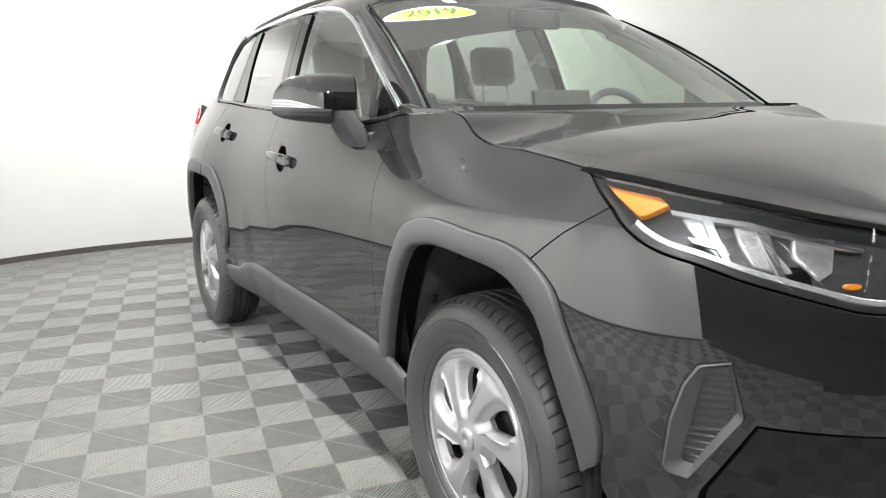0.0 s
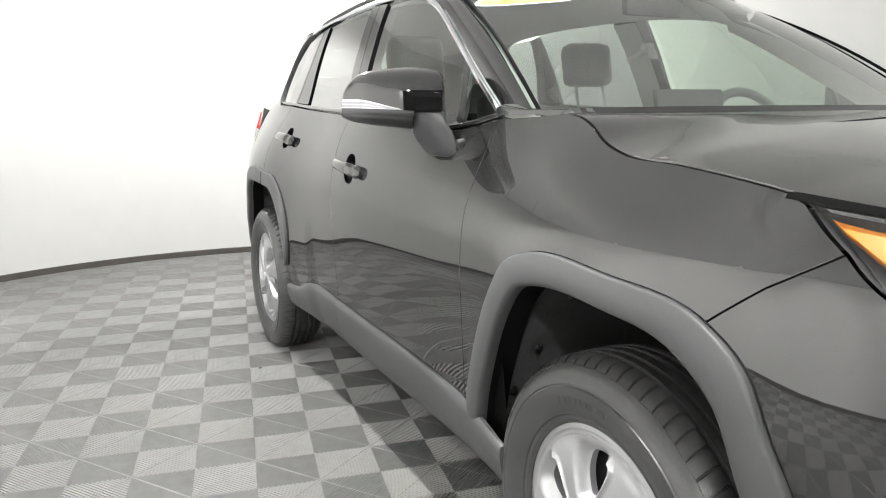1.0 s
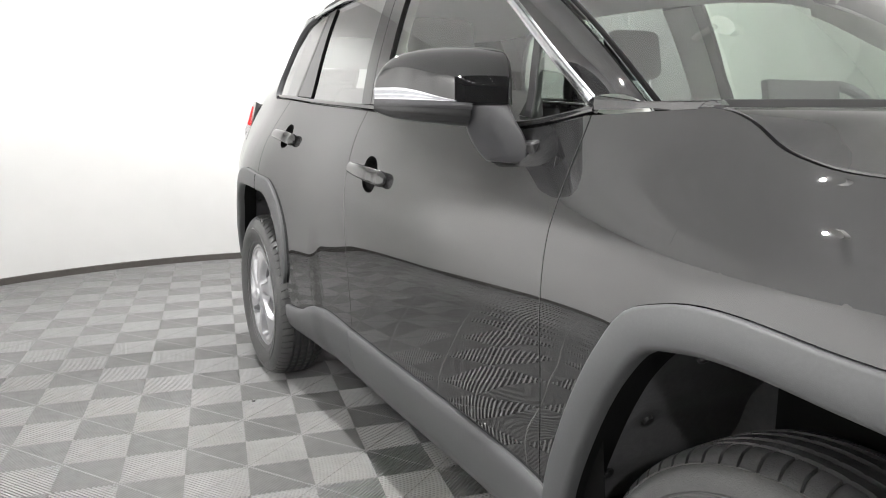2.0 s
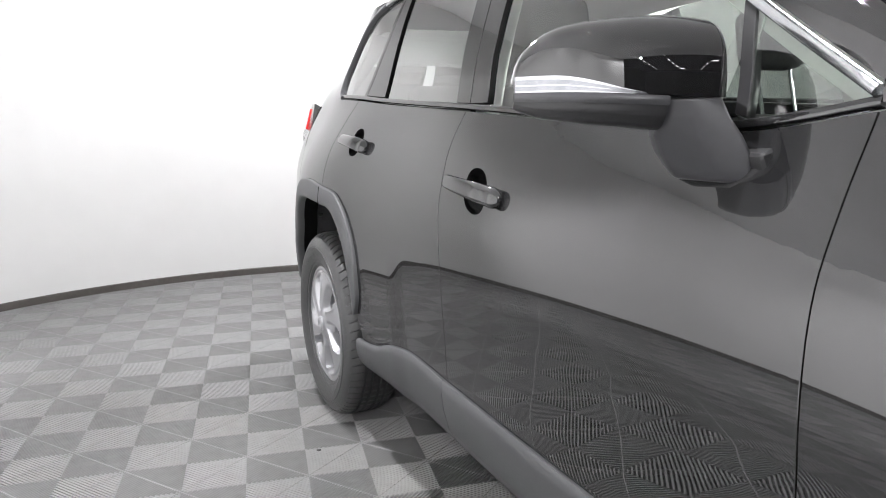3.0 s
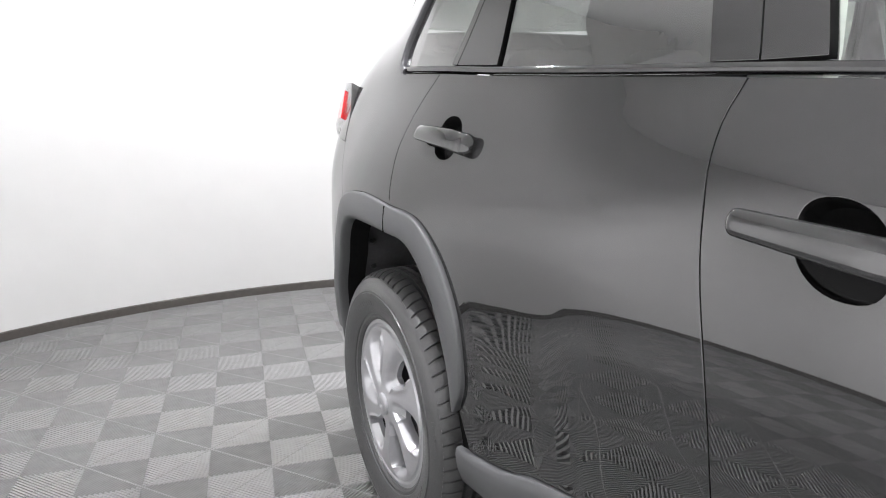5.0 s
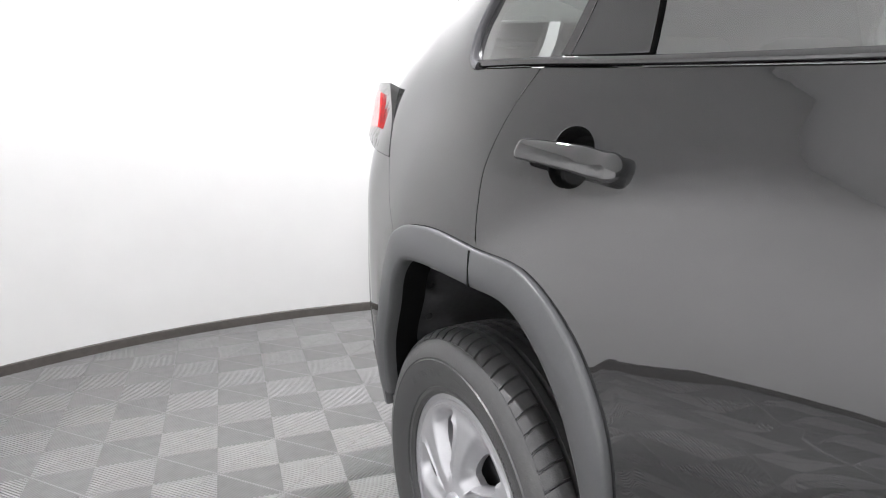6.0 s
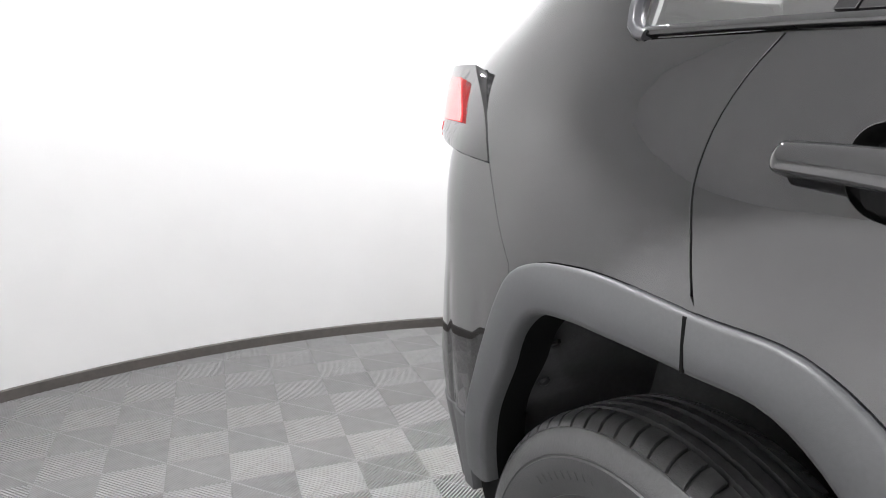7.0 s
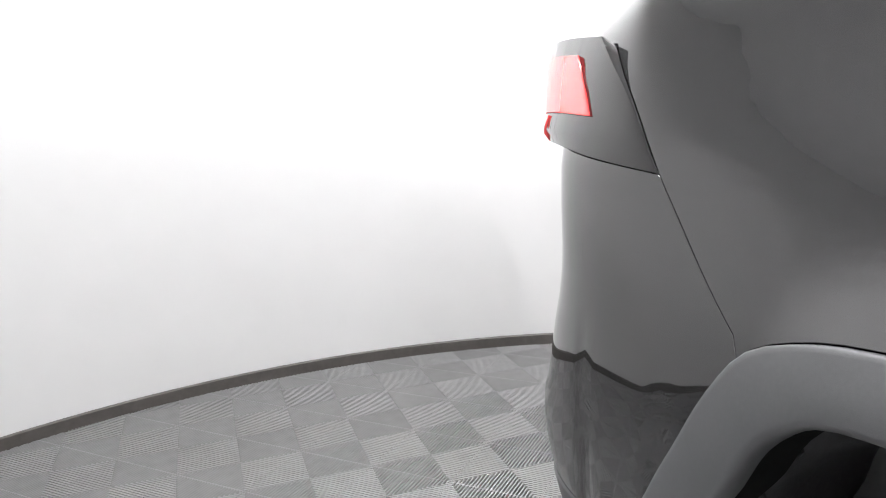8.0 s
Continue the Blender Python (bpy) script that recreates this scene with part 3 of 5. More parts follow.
for far in (False, True):
    # front wing
    top = curve([(-0.325, 1.056), (-0.28, 1.062), (-0.1, 1.081), (0.06, 1.095), (0.12, 1.113), (0.18, 1.147), (0.22, 1.162), (0.26, 1.168)])
    wing = np.concatenate([top, line([(0.26, 1.168), (0.517, 1.157)]), GAP_A, upto(ARCH_F_OUT, (0.500, 0.463), False)[: len(upto(ARCH_F_OUT, (0.500, 0.463), False)) - len(upto(ARCH_F_OUT, (-0.278, 0.870), False)) + 1], line([(-0.278, 0.870), (-0.36, 0.935), (-0.458, 0.990)]), line([(-0.458, 0.990), (-0.36, 1.044), (-0.325, 1.056)])])
    panel("front_wing", wing, PAINT, car, far=far)

    # front door
    cup = oval(1.425, 0.989, 0.057, 0.051, 32, 2.3, 0.020)
    door_line = np.concatenate([BELT[(BELT[:, 0] >= 0.517) & (BELT[:, 0] <= 1.622)], GAP_B, cut(SILL, 0, 0.528, 1.565)[::-1], GAP_A[::-1]])
    door = panel("front_door", door_line, PAINT, car, "glossy black front door with pull handle", far=far, holes=[cup])
    # body-coloured hollow drawn in black, its shade painted in
    part("handle_recess", bowl(cup, 0.035, far), DARK, door)
    handle(door, 1.283, 0.979, 1.562, 0.997, far)

    # rear door
    cup = oval(2.414, 1.073, 0.052, 0.047, 32, 2.3, 0.020)
    arch = upto(upto(ARCH_R_OUT, (2.572, 0.911), True), (2.235, 0.56), False)
    low_line = np.concatenate([upto(SILL, (1.566, 0.487), False)[:-1], line([(2.24, 0.415), (2.26, 0.50), (2.237, 0.545)])])
    rear_line = np.concatenate([cut(BELT, 0, 1.622, 2.600), GAP_C, arch[::-1], low_line[::-1], GAP_B[::-1]])
    door2 = panel("rear_door", rear_line, PAINT, car, "glossy black rear door with pull handle", far=far, holes=[cup])
    # again black in place of body paint, for the hollow's shade
    part("handle_recess", bowl(cup, 0.035, far), DARK, door2)
    handle(door2, 2.278, 1.054, 2.534, 1.074, far)

    # quarter panel with the rear pillar
    tail_line = curve([(3.142, 1.040), (3.07, 0.985), (2.965, 0.897)])
    lamp_edge = line([(3.340, 1.213), (3.285, 1.165), (3.142, 1.040)])
    quarter = np.concatenate([
        line([(2.600, 1.220), (2.86, 1.232), (2.893, 1.262), (2.90, 1.298), (2.855, 1.385), (2.795, 1.475), (2.715, 1.548), (2.64, 1.577)]),
        line([(2.64, 1.577), (2.95, 1.585), (3.15, 1.56), (3.60, 1.40), (3.52, 1.222), (3.34, 1.213)]), lamp_edge, tail_line,
        upto(upto(ARCH_R_OUT, (2.572, 0.911), False), (2.965, 0.870), True)[::-1], GAP_C[::-1]])
    panel("quarter_panel", quarter, PAINT, car, far=far)

    # rear bumper, tailgate, tail lamp
    bumper = np.concatenate([tail_line[::-1], line([(3.142, 1.040), (3.43, 1.060), (3.50, 1.058), (3.895, 1.0)]), line([(3.895, 1.0), (3.895, 0.56), (3.45, 0.50), (3.30, 0.53), (3.155, 0.56)]), upto(upto(ARCH_R_OUT, (2.965, 0.870), False), (3.135, 0.56), True)[::-1]])
    panel("rear_bumper", bumper, PAINT, car, far=far, step=0.03, gap=0.0004)
    valance = np.concatenate([line([(3.155, 0.56), (3.30, 0.53), (3.45, 0.50), (3.895, 0.56), (3.895, 0.36), (3.40, 0.34), (3.16, 0.40)])])
    panel("rear_valance", valance, CLAD, car, "grained grey lower bumper", far=far, off=0.004)
    gate = line([(3.52, 1.222), (3.60, 1.40), (3.895, 1.42), (3.895, 1.0), (3.50, 1.058)])
    panel("tailgate", gate, PAINT, car, far=far)
    lamp = panel("tail_lamp", np.concatenate([line([(3.340, 1.213), (3.52, 1.202), (3.50, 1.058), (3.43, 1.060), (3.142, 1.040)]), lamp_edge[::-1]]), GLOSS, car, "smoked tail lamp with a red lens", far=far, off=lambda u, z: 0.001 + np.clip(0.040 + (z - 1.10) * 0.18, 0, 0.06) * smooth(3.20, 3.50, u) * smooth(1.04, 1.075, z), depth=0.09)
    panel("red_lens", line([(3.375, 1.186), (3.52, 1.182), (3.74, 1.180), (3.72, 1.104), (3.50, 1.102), (3.31, 1.101)]), RED, lamp, "red tail lamp lens", far=far, off=lambda u, z: 0.0032 + np.clip(0.040 + (z - 1.10) * 0.18, 0, 0.06) * smooth(3.20, 3.50, u) * smooth(1.04, 1.075, z), depth=0.02)
    panel("red_lens", line([(3.44, 1.098), (3.66, 1.100), (3.64, 1.060), (3.485, 1.060)]), RED, lamp, far=far, off=lambda u, z: 0.0032 + np.clip(0.040 + (z - 1.10) * 0.18, 0, 0.06) * smooth(3.20, 3.50, u) * smooth(1.04, 1.075, z), depth=0.02)

    # cladding round the wheels and along the sill
    lip = [(0.0, -0.004), (0.0, 0.007), (0.035, 0.011), (0.10, 0.0125), (0.5, 0.014), (0.86, 0.0125), (0.95, 0.010), (1.0, 0.003), (1.0, -0.016)]
    flange = [(1.0, -0.016), (1.003, -0.03), (1.01, -0.07)]
    strip("front_arch_cladding", ARCH_F_OUT, ARCH_F_IN, lip, CLAD, car, "grained grey wheel arch moulding", far)
    strip("rear_arch_cladding", ARCH_R_OUT, ARCH_R_IN, lip, CLAD, car, "grained grey wheel arch moulding", far)
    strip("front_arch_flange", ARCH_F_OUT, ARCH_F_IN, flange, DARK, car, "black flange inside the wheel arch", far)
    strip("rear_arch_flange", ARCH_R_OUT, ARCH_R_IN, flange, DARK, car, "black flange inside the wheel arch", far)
    panel("cladding_joint", line([(2.5745, 0.9085), (2.5705, 0.9085), (2.5645, 0.849), (2.5685, 0.849)]), DARK, car, far=far, off=0.0142, depth=0.006, gap=0, round_edge=0.0005)
    sill_top = curve([(0.32, 0.425), (0.49, 0.46), (0.80, 0.475), (1.2, 0.483), (1.566, 0.487), (1.85, 0.487), (1.98, 0.470), (2.12, 0.425), (2.28, 0.41)], 90)
    for a, b in ((0.30, 1.583), (1.586, 2.30)):
        one = cut(sill_top, 0, a, b)
        one = np.concatenate([one, [[min(b, 2.28), np.interp(min(b, 2.28), sill_top[:, 0], sill_top[:, 1])]]]) if b < 2 else np.concatenate([[[a, np.interp(a, sill_top[:, 0], sill_top[:, 1])]], one])
        bm = bmesh.new()
        rows = []
        for k, out, z in ((0, -0.004, 1.0), (0, 0.006, 1.0), (0, 0.0115, 0.96), (0, 0.0145, 0.85), (0, 0.0145, 0.6), (0, 0.006, 0.32), (0, -0.016, 0.10), (0, -0.06, 0.0)):
            zz = 0.285 + (one[:, 1] - 0.285) * z
            p = skin(one[:, 0], np.maximum(zz, 0.30))
            rows.append([bm.verts.new((q[0] - out, q[1], h)) for q, h in zip(p, zz)])
        for r, s in zip(rows[:-1], rows[1:]):
            for i in range(len(r) - 1):
                bm.faces.new((r[i], s[i], s[i + 1], r[i + 1]))
        bm.faces.new([r[0] for r in rows][::-1])
        bm.faces.new([r[-1] for r in rows])
        bmesh.ops.recalc_face_normals(bm, faces=bm.faces[:])
        part("sill_cladding", mirrored(bm, far), CLAD, car, "grained grey sill moulding", 50)

    # belt moulding, bright window trim and pillars
    belt_all = np.concatenate([BELT])
    above = belt_all + np.array((0, 0.017))
    strip("belt_moulding", belt_all + np.array((0, 0.0045)), above, [(0, -0.012), (0, 0.0005), (0.12, 0.002), (0.88, 0.002), (1, 0.0005), (1, -0.012)], PAINT, car, "black window belt moulding", far)
    d = np.gradient(DLO, axis=0)
    d = np.stack([-d[:, 1], d[:, 0]], -1) / np.hypot(*d.T)[:, None]
    turn_at = int(np.argmin(np.hypot(*(DLO - np.array((2.63, 1.56))).T)))
    for seg, stuff, words in ((DLO[: turn_at + 1], CHROME, "satin silver window surround"), (DLO[turn_at:], ARM, "black quarter window surround")):
        dd = d[: turn_at + 1] if stuff is CHROME else d[turn_at:]
        strip("window_trim", seg, seg + dd * 0.016, [(0, -0.012), (0, 0.004), (0.2, 0.007), (0.8, 0.007), (1, 0.003), (1, -0.01)], stuff, car, words, far)
    post_b = line([(1.512, 1.186), (1.543, 1.30), (1.556, 1.414), (1.578, 1.572)])
    post_b2 = line([(1.612, 1.187), (1.637, 1.30), (1.652, 1.42), (1.675, 1.582)])
    post_b3 = line([(1.700, 1.190), (1.733, 1.314), (1.750, 1.44), (1.770, 1.582)])
    panel("pillar_trim", np.concatenate([post_b, post_b2[::-1]]), PAINT, car, far=far, off=0.0005)
    panel("pillar_trim", np.concatenate([post_b2, post_b3[::-1]]), PAINT, car, far=far, off=0.001)
    post_c = line([(2.326, 1.222), (2.335, 1.33), (2.345, 1.42), (2.362, 1.575)])
    post_c2 = line([(2.522, 1.233), (2.482, 1.33), (2.450, 1.42), (2.425, 1.568)])
    post_c3 = line([(2.552, 1.236), (2.508, 1.335), (2.475, 1.425), (2.448, 1.562)])
    panel("pillar_trim", np.concatenate([post_c, post_c2[::-1]]), PAINT, car, far=far, off=0.0005)
    panel("pillar_trim", np.concatenate([post_c2, post_c3[::-1]]), PAINT, car, far=far, off=0.001)
    bar = line([(0.713, 1.150), (0.728, 1.22), (0.756, 1.330)])
    panel("window_post", np.concatenate([bar, bar[::-1] + np.array((0.026, 0.004))]), TRIM, car, far=far, off=-0.004)

    # glass, a little below the skin
    def top_at(u):
        return np.array([[v, np.interp(v, DLO[:, 0][: int(np.argmax(DLO[:, 0]))], DLO[:, 1][: int(np.argmax(DLO[:, 0]))]) + 0.006] for v in u])
    w = np.linspace(0.535, 0.735, 14)
    panel("sail_window", np.concatenate([np.stack([w, np.interp(w, BELT[:, 0], BELT[:, 1])], -1), top_at(w)[::-1]]), SIDE, car, "clear greenish small front window", far=far, off=-0.008, depth=0.004, gap=0).visible_shadow = False
    w = np.linspace(0.735, 1.52, 30)
    panel("front_window", np.concatenate([np.stack([w, np.interp(w, BELT[:, 0], BELT[:, 1])], -1), line([(1.52, 1.17), (1.565, 1.414), (1.590, 1.572)]), top_at(w)[::-1]]), SIDE, car, "clear greenish front side window", far=far, off=-0.008, depth=0.004, gap=0).visible_shadow = False
    panel("rear_window", np.concatenate([line([(1.685, 1.18), (1.725, 1.314), (1.742, 1.44), (1.762, 1.582)]), line([(1.9, 1.588), (2.15, 1.590), (2.370, 1.575)]), line([(2.368, 1.565), (2.352, 1.42), (2.342, 1.33), (2.333, 1.21)]), line([(2.345, 1.208), (2.0, 1.19), (1.69, 1.178)])]), PRIVACY, car, "dark tinted rear side window", far=far, off=-0.007, depth=0.004, gap=0).visible_shadow = False
    panel("quarter_window", np.concatenate([post_c3, line([(2.60, 1.56), (2.70, 1.54), (2.78, 1.468), (2.845, 1.375), (2.886, 1.295), (2.872, 1.250), (2.83, 1.236)]), line([(2.83, 1.234), (2.552, 1.224)])]), PRIVACY, car, "dark tinted rear quarter window", far=far, off=-0.007, depth=0.004, gap=0).visible_shadow = False

    # head lamp: lens, housing and reflectors
    lens_top = curve([(-0.325, 1.056), (-0.50, 1.043), (-0.62, 1.025), (-0.72, 1.008), (-0.80, 0.990), (-0.92, 0.962), (-1.02, 0.935)])
    lens_low = curve([(-1.02, 0.83), (-0.89, 0.818), (-0.79, 0.848), (-0.71, 0.874), (-0.628, 0.904), (-0.58, 0.917), (-0.54, 0.934), (-0.50, 0.958), (-0.458, 0.990)])
    lens_line = np.concatenate([lens_top, line([(-1.02, 0.935), (-1.02, 0.83)]), lens_low, line([(-0.458, 0.990), (-0.36, 1.044), (-0.325, 1.056)])])
    lamp = panel("head_lamp", lens_line, LENS, car, "clear head lamp with bright reflectors and amber corner", far=far, off=0.001, depth=0.012, gap=0.003)
    lamp.visible_shadow = False
    rim_line = inset(clean(lens_line), 0.004)
    bm = bmesh.new()
    rows = []
    for k, dd in ((0.0, 0.012), (0.004, 0.03), (0.010, 0.06), (0.022, 0.075)):
        q = inset(rim_line, k)
        rows.append([bm.verts.new(c) for c in on_skin(q[:, 0], q[:, 1], np.full(len(q), -dd))])
    n = len(rim_line)
    for a, b in zip(rows[:-1], rows[1:]):
        for i in range(n):
            bm.faces.new((a[i], b[i], b[(i + 1) % n], a[(i + 1) % n]))
    es = [bm.edges.get((rows[-1][i], rows[-1][(i + 1) % n])) for i in range(n)]
    bmesh.ops.triangle_fill(bm, use_beauty=True, edges=es)
    bmesh.ops.recalc_face_normals(bm, faces=bm.faces[:])
    part("lamp_housing", mirrored(bm, far), LAMPBACK, lamp)
    panel("amber_lens", line([(-0.395, 1.040), (-0.55, 1.022), (-0.575, 1.008), (-0.53, 0.986), (-0.515, 0.985), (-0.46, 1.012)]), AMBER, lamp, "amber turn lamp", far=far, off=-0.022, depth=0.02)
    for pts in ([(-0.60, 0.992), (-0.655, 0.985), (-0.70, 0.925), (-0.675, 0.922)], [(-0.70, 0.978), (-0.745, 0.970), (-0.80, 0.885), (-0.735, 0.905)], [(-0.80, 0.965), (-0.865, 0.955), (-0.855, 0.895), (-0.835, 0.880), (-0.80, 0.925)]):
        panel("reflector", line(pts), REFLECT, lamp, "bright lamp reflector", far=far, off=-0.045, depth=0.02, round_edge=0.006)
    low = lens_low[(lens_low[:, 0] < -0.50) & (lens_low[:, 0] > -0.93)]
    panel("light_guide", np.concatenate([low + np.array((-0.012, 0.024)), (low + np.array((-0.010, 0.016)))[::-1]]), REFLECT, lamp, far=far, off=-0.014, depth=0.010, gap=0.0)
    panel("lamp_bezel", np.concatenate([low + np.array((-0.006, 0.014)), (low + np.array((-0.004, 0.004)))[::-1]]), TRIM, lamp, far=far, off=-0.012, depth=0.010, gap=0.0)
    inner = inset(clean(lens_line), 0.016)
    panel("lamp_back", inner, LAMPBACK, lamp, "silver lamp bowl", far=far, off=-0.062, depth=0.006, gap=0.0)
    for pts in ([(-0.575, 1.004), (-0.72, 0.985), (-0.90, 0.935), (-0.90, 0.928), (-0.72, 0.977), (-0.58, 0.997)], [(-0.62, 0.955), (-0.68, 0.940), (-0.69, 0.930), (-0.63, 0.945)], [(-0.64, 0.990), (-0.69, 0.905), (-0.70, 0.903), (-0.66, 0.985)], [(-0.735, 0.972), (-0.77, 0.885), (-0.78, 0.882), (-0.755, 0.968)]):
        panel("lamp_fin", line(pts), CHROME, lamp, far=far, off=-0.034, depth=0.02, gap=0.0)
    panel("amber_marker", oval(-0.875, 0.868, 0.014, 0.007), AMBER, lamp, far=far, off=-0.03, depth=0.01)
    panel("lamp_brow", np.concatenate([lens_top[:-4] + np.array((0, 0.0005)), (lens_top[:-4] + np.array((0, -0.007)))[::-1]]), DARK, lamp, "black seam over the lamp", far=far, off=0.0015, gap=0, depth=0.008, round_edge=0.001)

    # front bumper with its corner vent
    vent = line([(-0.686, 0.737), (-0.635, 0.728), (-0.609, 0.688), (-0.587, 0.618), (-0.575, 0.525), (-0.583, 0.509), (-0.619, 0.499), (-0.704, 0.632)])
    bump = np.concatenate([line([(-0.278, 0.870), (-0.36, 0.935), (-0.458, 0.990)]), lens_low[::-1], line([(-1.02, 0.83), (-1.02, 0.935), (-0.95, 0.952)])[:1], line([(-1.02, 0.80), (-1.10, 0.74), (-1.262, 0.74), (-1.262, 0.64), (-0.92, 0.60), (-0.72, 0.62), (-0.64, 0.48), (-0.62, 0.36), (-0.50, 0.35), (-0.455, 0.44)]), upto(upto(ARCH_F_OUT, (-0.278, 0.870), False), (-0.472, 0.49), True)[::-1]])
    front = panel("front_bumper", bump, PAINT, car, far=far, holes=[vent], step=0.025)
    part("vent_recess", bowl(vent, 0.017, far), CLAD, front)
    ring = line([(-0.686, 0.737), (-0.635, 0.728), (-0.609, 0.688), (-0.587, 0.618), (-0.575, 0.525), (-0.583, 0.509), (-0.619, 0.499), (-0.704, 0.632)])
    rows, bm = [], bmesh.new()
    hollow = line([(-0.680, 0.725), (-0.652, 0.720), (-0.640, 0.690), (-0.625, 0.620), (-0.607, 0.545), (-0.612, 0.534), (-0.626, 0.530), (-0.692, 0.640)])
    m = 64
    def even(p):
        p = np.concatenate([p, p[:1]])
        s = np.concatenate([[0], np.cumsum(np.hypot(*np.diff(p, axis=0).T))])
        t = np.linspace(0, s[-1], m, endpoint=False)
        return np.stack([np.interp(t, s, p[:, 0]), np.interp(t, s, p[:, 1])], -1)
    ra, rb = inset(even(ring), 0.002), even(hollow)
    for q, h in ((ra, -0.01), (ra, 0.004), (ra + (rb - ra) * 0.15, 0.007), (rb, -0.006), (rb, -0.02)):
        rows.append([bm.verts.new(c) for c in on_skin(q[:, 0], q[:, 1], np.full(m, h))])
    for a, b in zip(rows[:-1], rows[1:]):
        for i in range(m):
            bm.faces.new((a[i], b[i], b[(i + 1) % m], a[(i + 1) % m]))
    bmesh.ops.recalc_face_normals(bm, faces=bm.faces[:])
    part("vent_surround", mirrored(bm, far), CLAD, front, "grained grey corner vent")
    for i in range(12):
        z = 0.545 + 0.0145 * i
        left, right = np.interp(z, [0.53, 0.62, 0.69, 0.725], [-0.607, -0.622, -0.637, -0.65]), np.interp(z, [0.53, 0.64, 0.725], [-0.63, -0.690, -0.681])
        w = np.linspace(left, right, 8)
        a = np.stack([w, np.full(8, z - 0.0045)], -1)
        strip("vent_slat", a, a + np.array((0, 0.009)), [(0, -0.02), (0, -0.011), (0.5, -0.008), (1, -0.014), (1, -0.02)], CLAD, front, far=far)
    panel("lower_grille", line([(-1.262, 0.635), (-0.92, 0.595), (-0.725, 0.612), (-0.65, 0.48), (-0.63, 0.36), (-1.262, 0.33)]), GLOSS, car, far=far, off=-0.012)
    panel("upper_grille", line([(-1.262, 0.97), (-1.03, 0.94), (-1.03, 0.81), (-1.10, 0.75), (-1.262, 0.75)]), TRIM, car, far=far, off=-0.01)
    panel("front_lip", line([(-1.262, 0.325), (-0.64, 0.352), (-0.50, 0.343), (-0.47, 0.30), (-1.262, 0.27)]), CLAD, car, far=far, off=0.0)

    # liners inside the wheel arches
    for arch_line, hub in ((ARCH_F_IN, 0.0), (ARCH_R_IN, 2.69)):
        c = np.array((hub, 0.40))
        q = c + (arch_line - c) * 1.05
        bm = bmesh.new()
        rows = []
        for k, x in enumerate((0.05, 0.075, 0.10, 0.16, 0.22, 0.30, 0.40)):
            wave = 1 + 0.012 * np.sin(np.arange(len(q)) * 0.9) * (x > 0.09)
            qq = c + (q - c) * wave[:, None] * (1.0 - 0.02 * (x > 0.07))
            rows.append([bm.verts.new((x + 0.02, a, z)) for a, z in qq])
        for a, b in zip(rows[:-1], rows[1:]):
            for i in range(len(q) - 1):
                bm.faces.new((a[i], a[i + 1], b[i + 1], b[i]))
        bm.faces.new(rows[-1])
        bmesh.ops.recalc_face_normals(bm, faces=bm.faces[:])
        liner = part("wheel_arch_liner", mirrored(bm, far), LINER, car, "dull black wheel arch liner", 40)
        for i, x in ((4, 0.10), (10, 0.13), (17, 0.16), (26, 0.14), (34, 0.12), (44, 0.10), (49, 0.12), (53, 0.10), (56, 0.12)):
            a, z = c + (q[i] - c) * 0.965
            way = Vector((0, c[0] - a, c[1] - z)).normalized()
            bm = rod([Vector((x, a, z)), Vector((x, a, z)) + way * 0.006, Vector((x, a, z)) + way * 0.009], [0.011, 0.010, 0.005], 10)
            part("push_clip", mirrored(bm, far), TRIM, liner)


# bonnet, windscreen and roof
EDGE_UZ = np.concatenate([curve([(0.26, 1.168), (0.22, 1.162), (0.18, 1.147), (0.12, 1.113), (0.06, 1.095), (-0.1, 1.081), (-0.28, 1.062), (-0.325, 1.056)]), curve([(-0.325, 1.056), (-0.50, 1.043), (-0.62, 1.025), (-0.72, 1.008), (-0.80, 0.990), (-0.92, 0.962), (-1.02, 0.935)])[1:]])
EDGE = skin(EDGE_UZ[:, 0], EDGE_UZ[:, 1] + 0.002)[::-1]


def bonnet_point(u, v):
    y0 = 0.238 - 0.045 * (1 - u * u)
    y1 = EDGE[0, 1] - 0.03 * (1 - u * u)
    y = y0 + (y1 - y0) * v
    xe, ze = float(np.interp(y, EDGE[:, 1], EDGE[:, 0])) + 0.004, float(np.interp(y, EDGE[:, 1], EDGE[:, 2]))
    zc = float(spline((-0.88, -0.80, -0.60, -0.30, 0.0, 0.25, 0.35), (0.955, 0.985, 1.050, 1.108, 1.146, 1.172, 1.178), y))
    k = abs(u)
    return Vector((CX + u * (CX - xe), y, ze + (zc - ze) * (1 - k**2.6)))


bm = grid(bonnet_point, np.linspace(-1, 1, 81), np.linspace(0, 1, 61), flip=True)
rim = [e for e in bm.edges if e.is_boundary]
low = bmesh.ops.extrude_edge_only(bm, edges=rim)
for v in low["geom"]:
    if isinstance(v, bmesh.types.BMVert):
        v.co.z -= 0.02
part("bonnet", bm, PAINT, car, "glossy black bonnet", 60)

WS = dict(y0=0.25, y1=0.965, z0=1.168, z1=1.592)


def screen_point(s, r):
    half = 0.755 + (0.615 - 0.755) * r
    y = WS["y0"] + 0.13 * s * s + (WS["y1"] + 0.075 * s * s - WS["y0"] - 0.13 * s * s) * r
    z = WS["z0"] + (WS["z1"] - 0.058 * s**4 - WS["z0"]) * r + 0.028 * math.sin(math.pi * r)
    return Vector((CX + s * half, y, z))


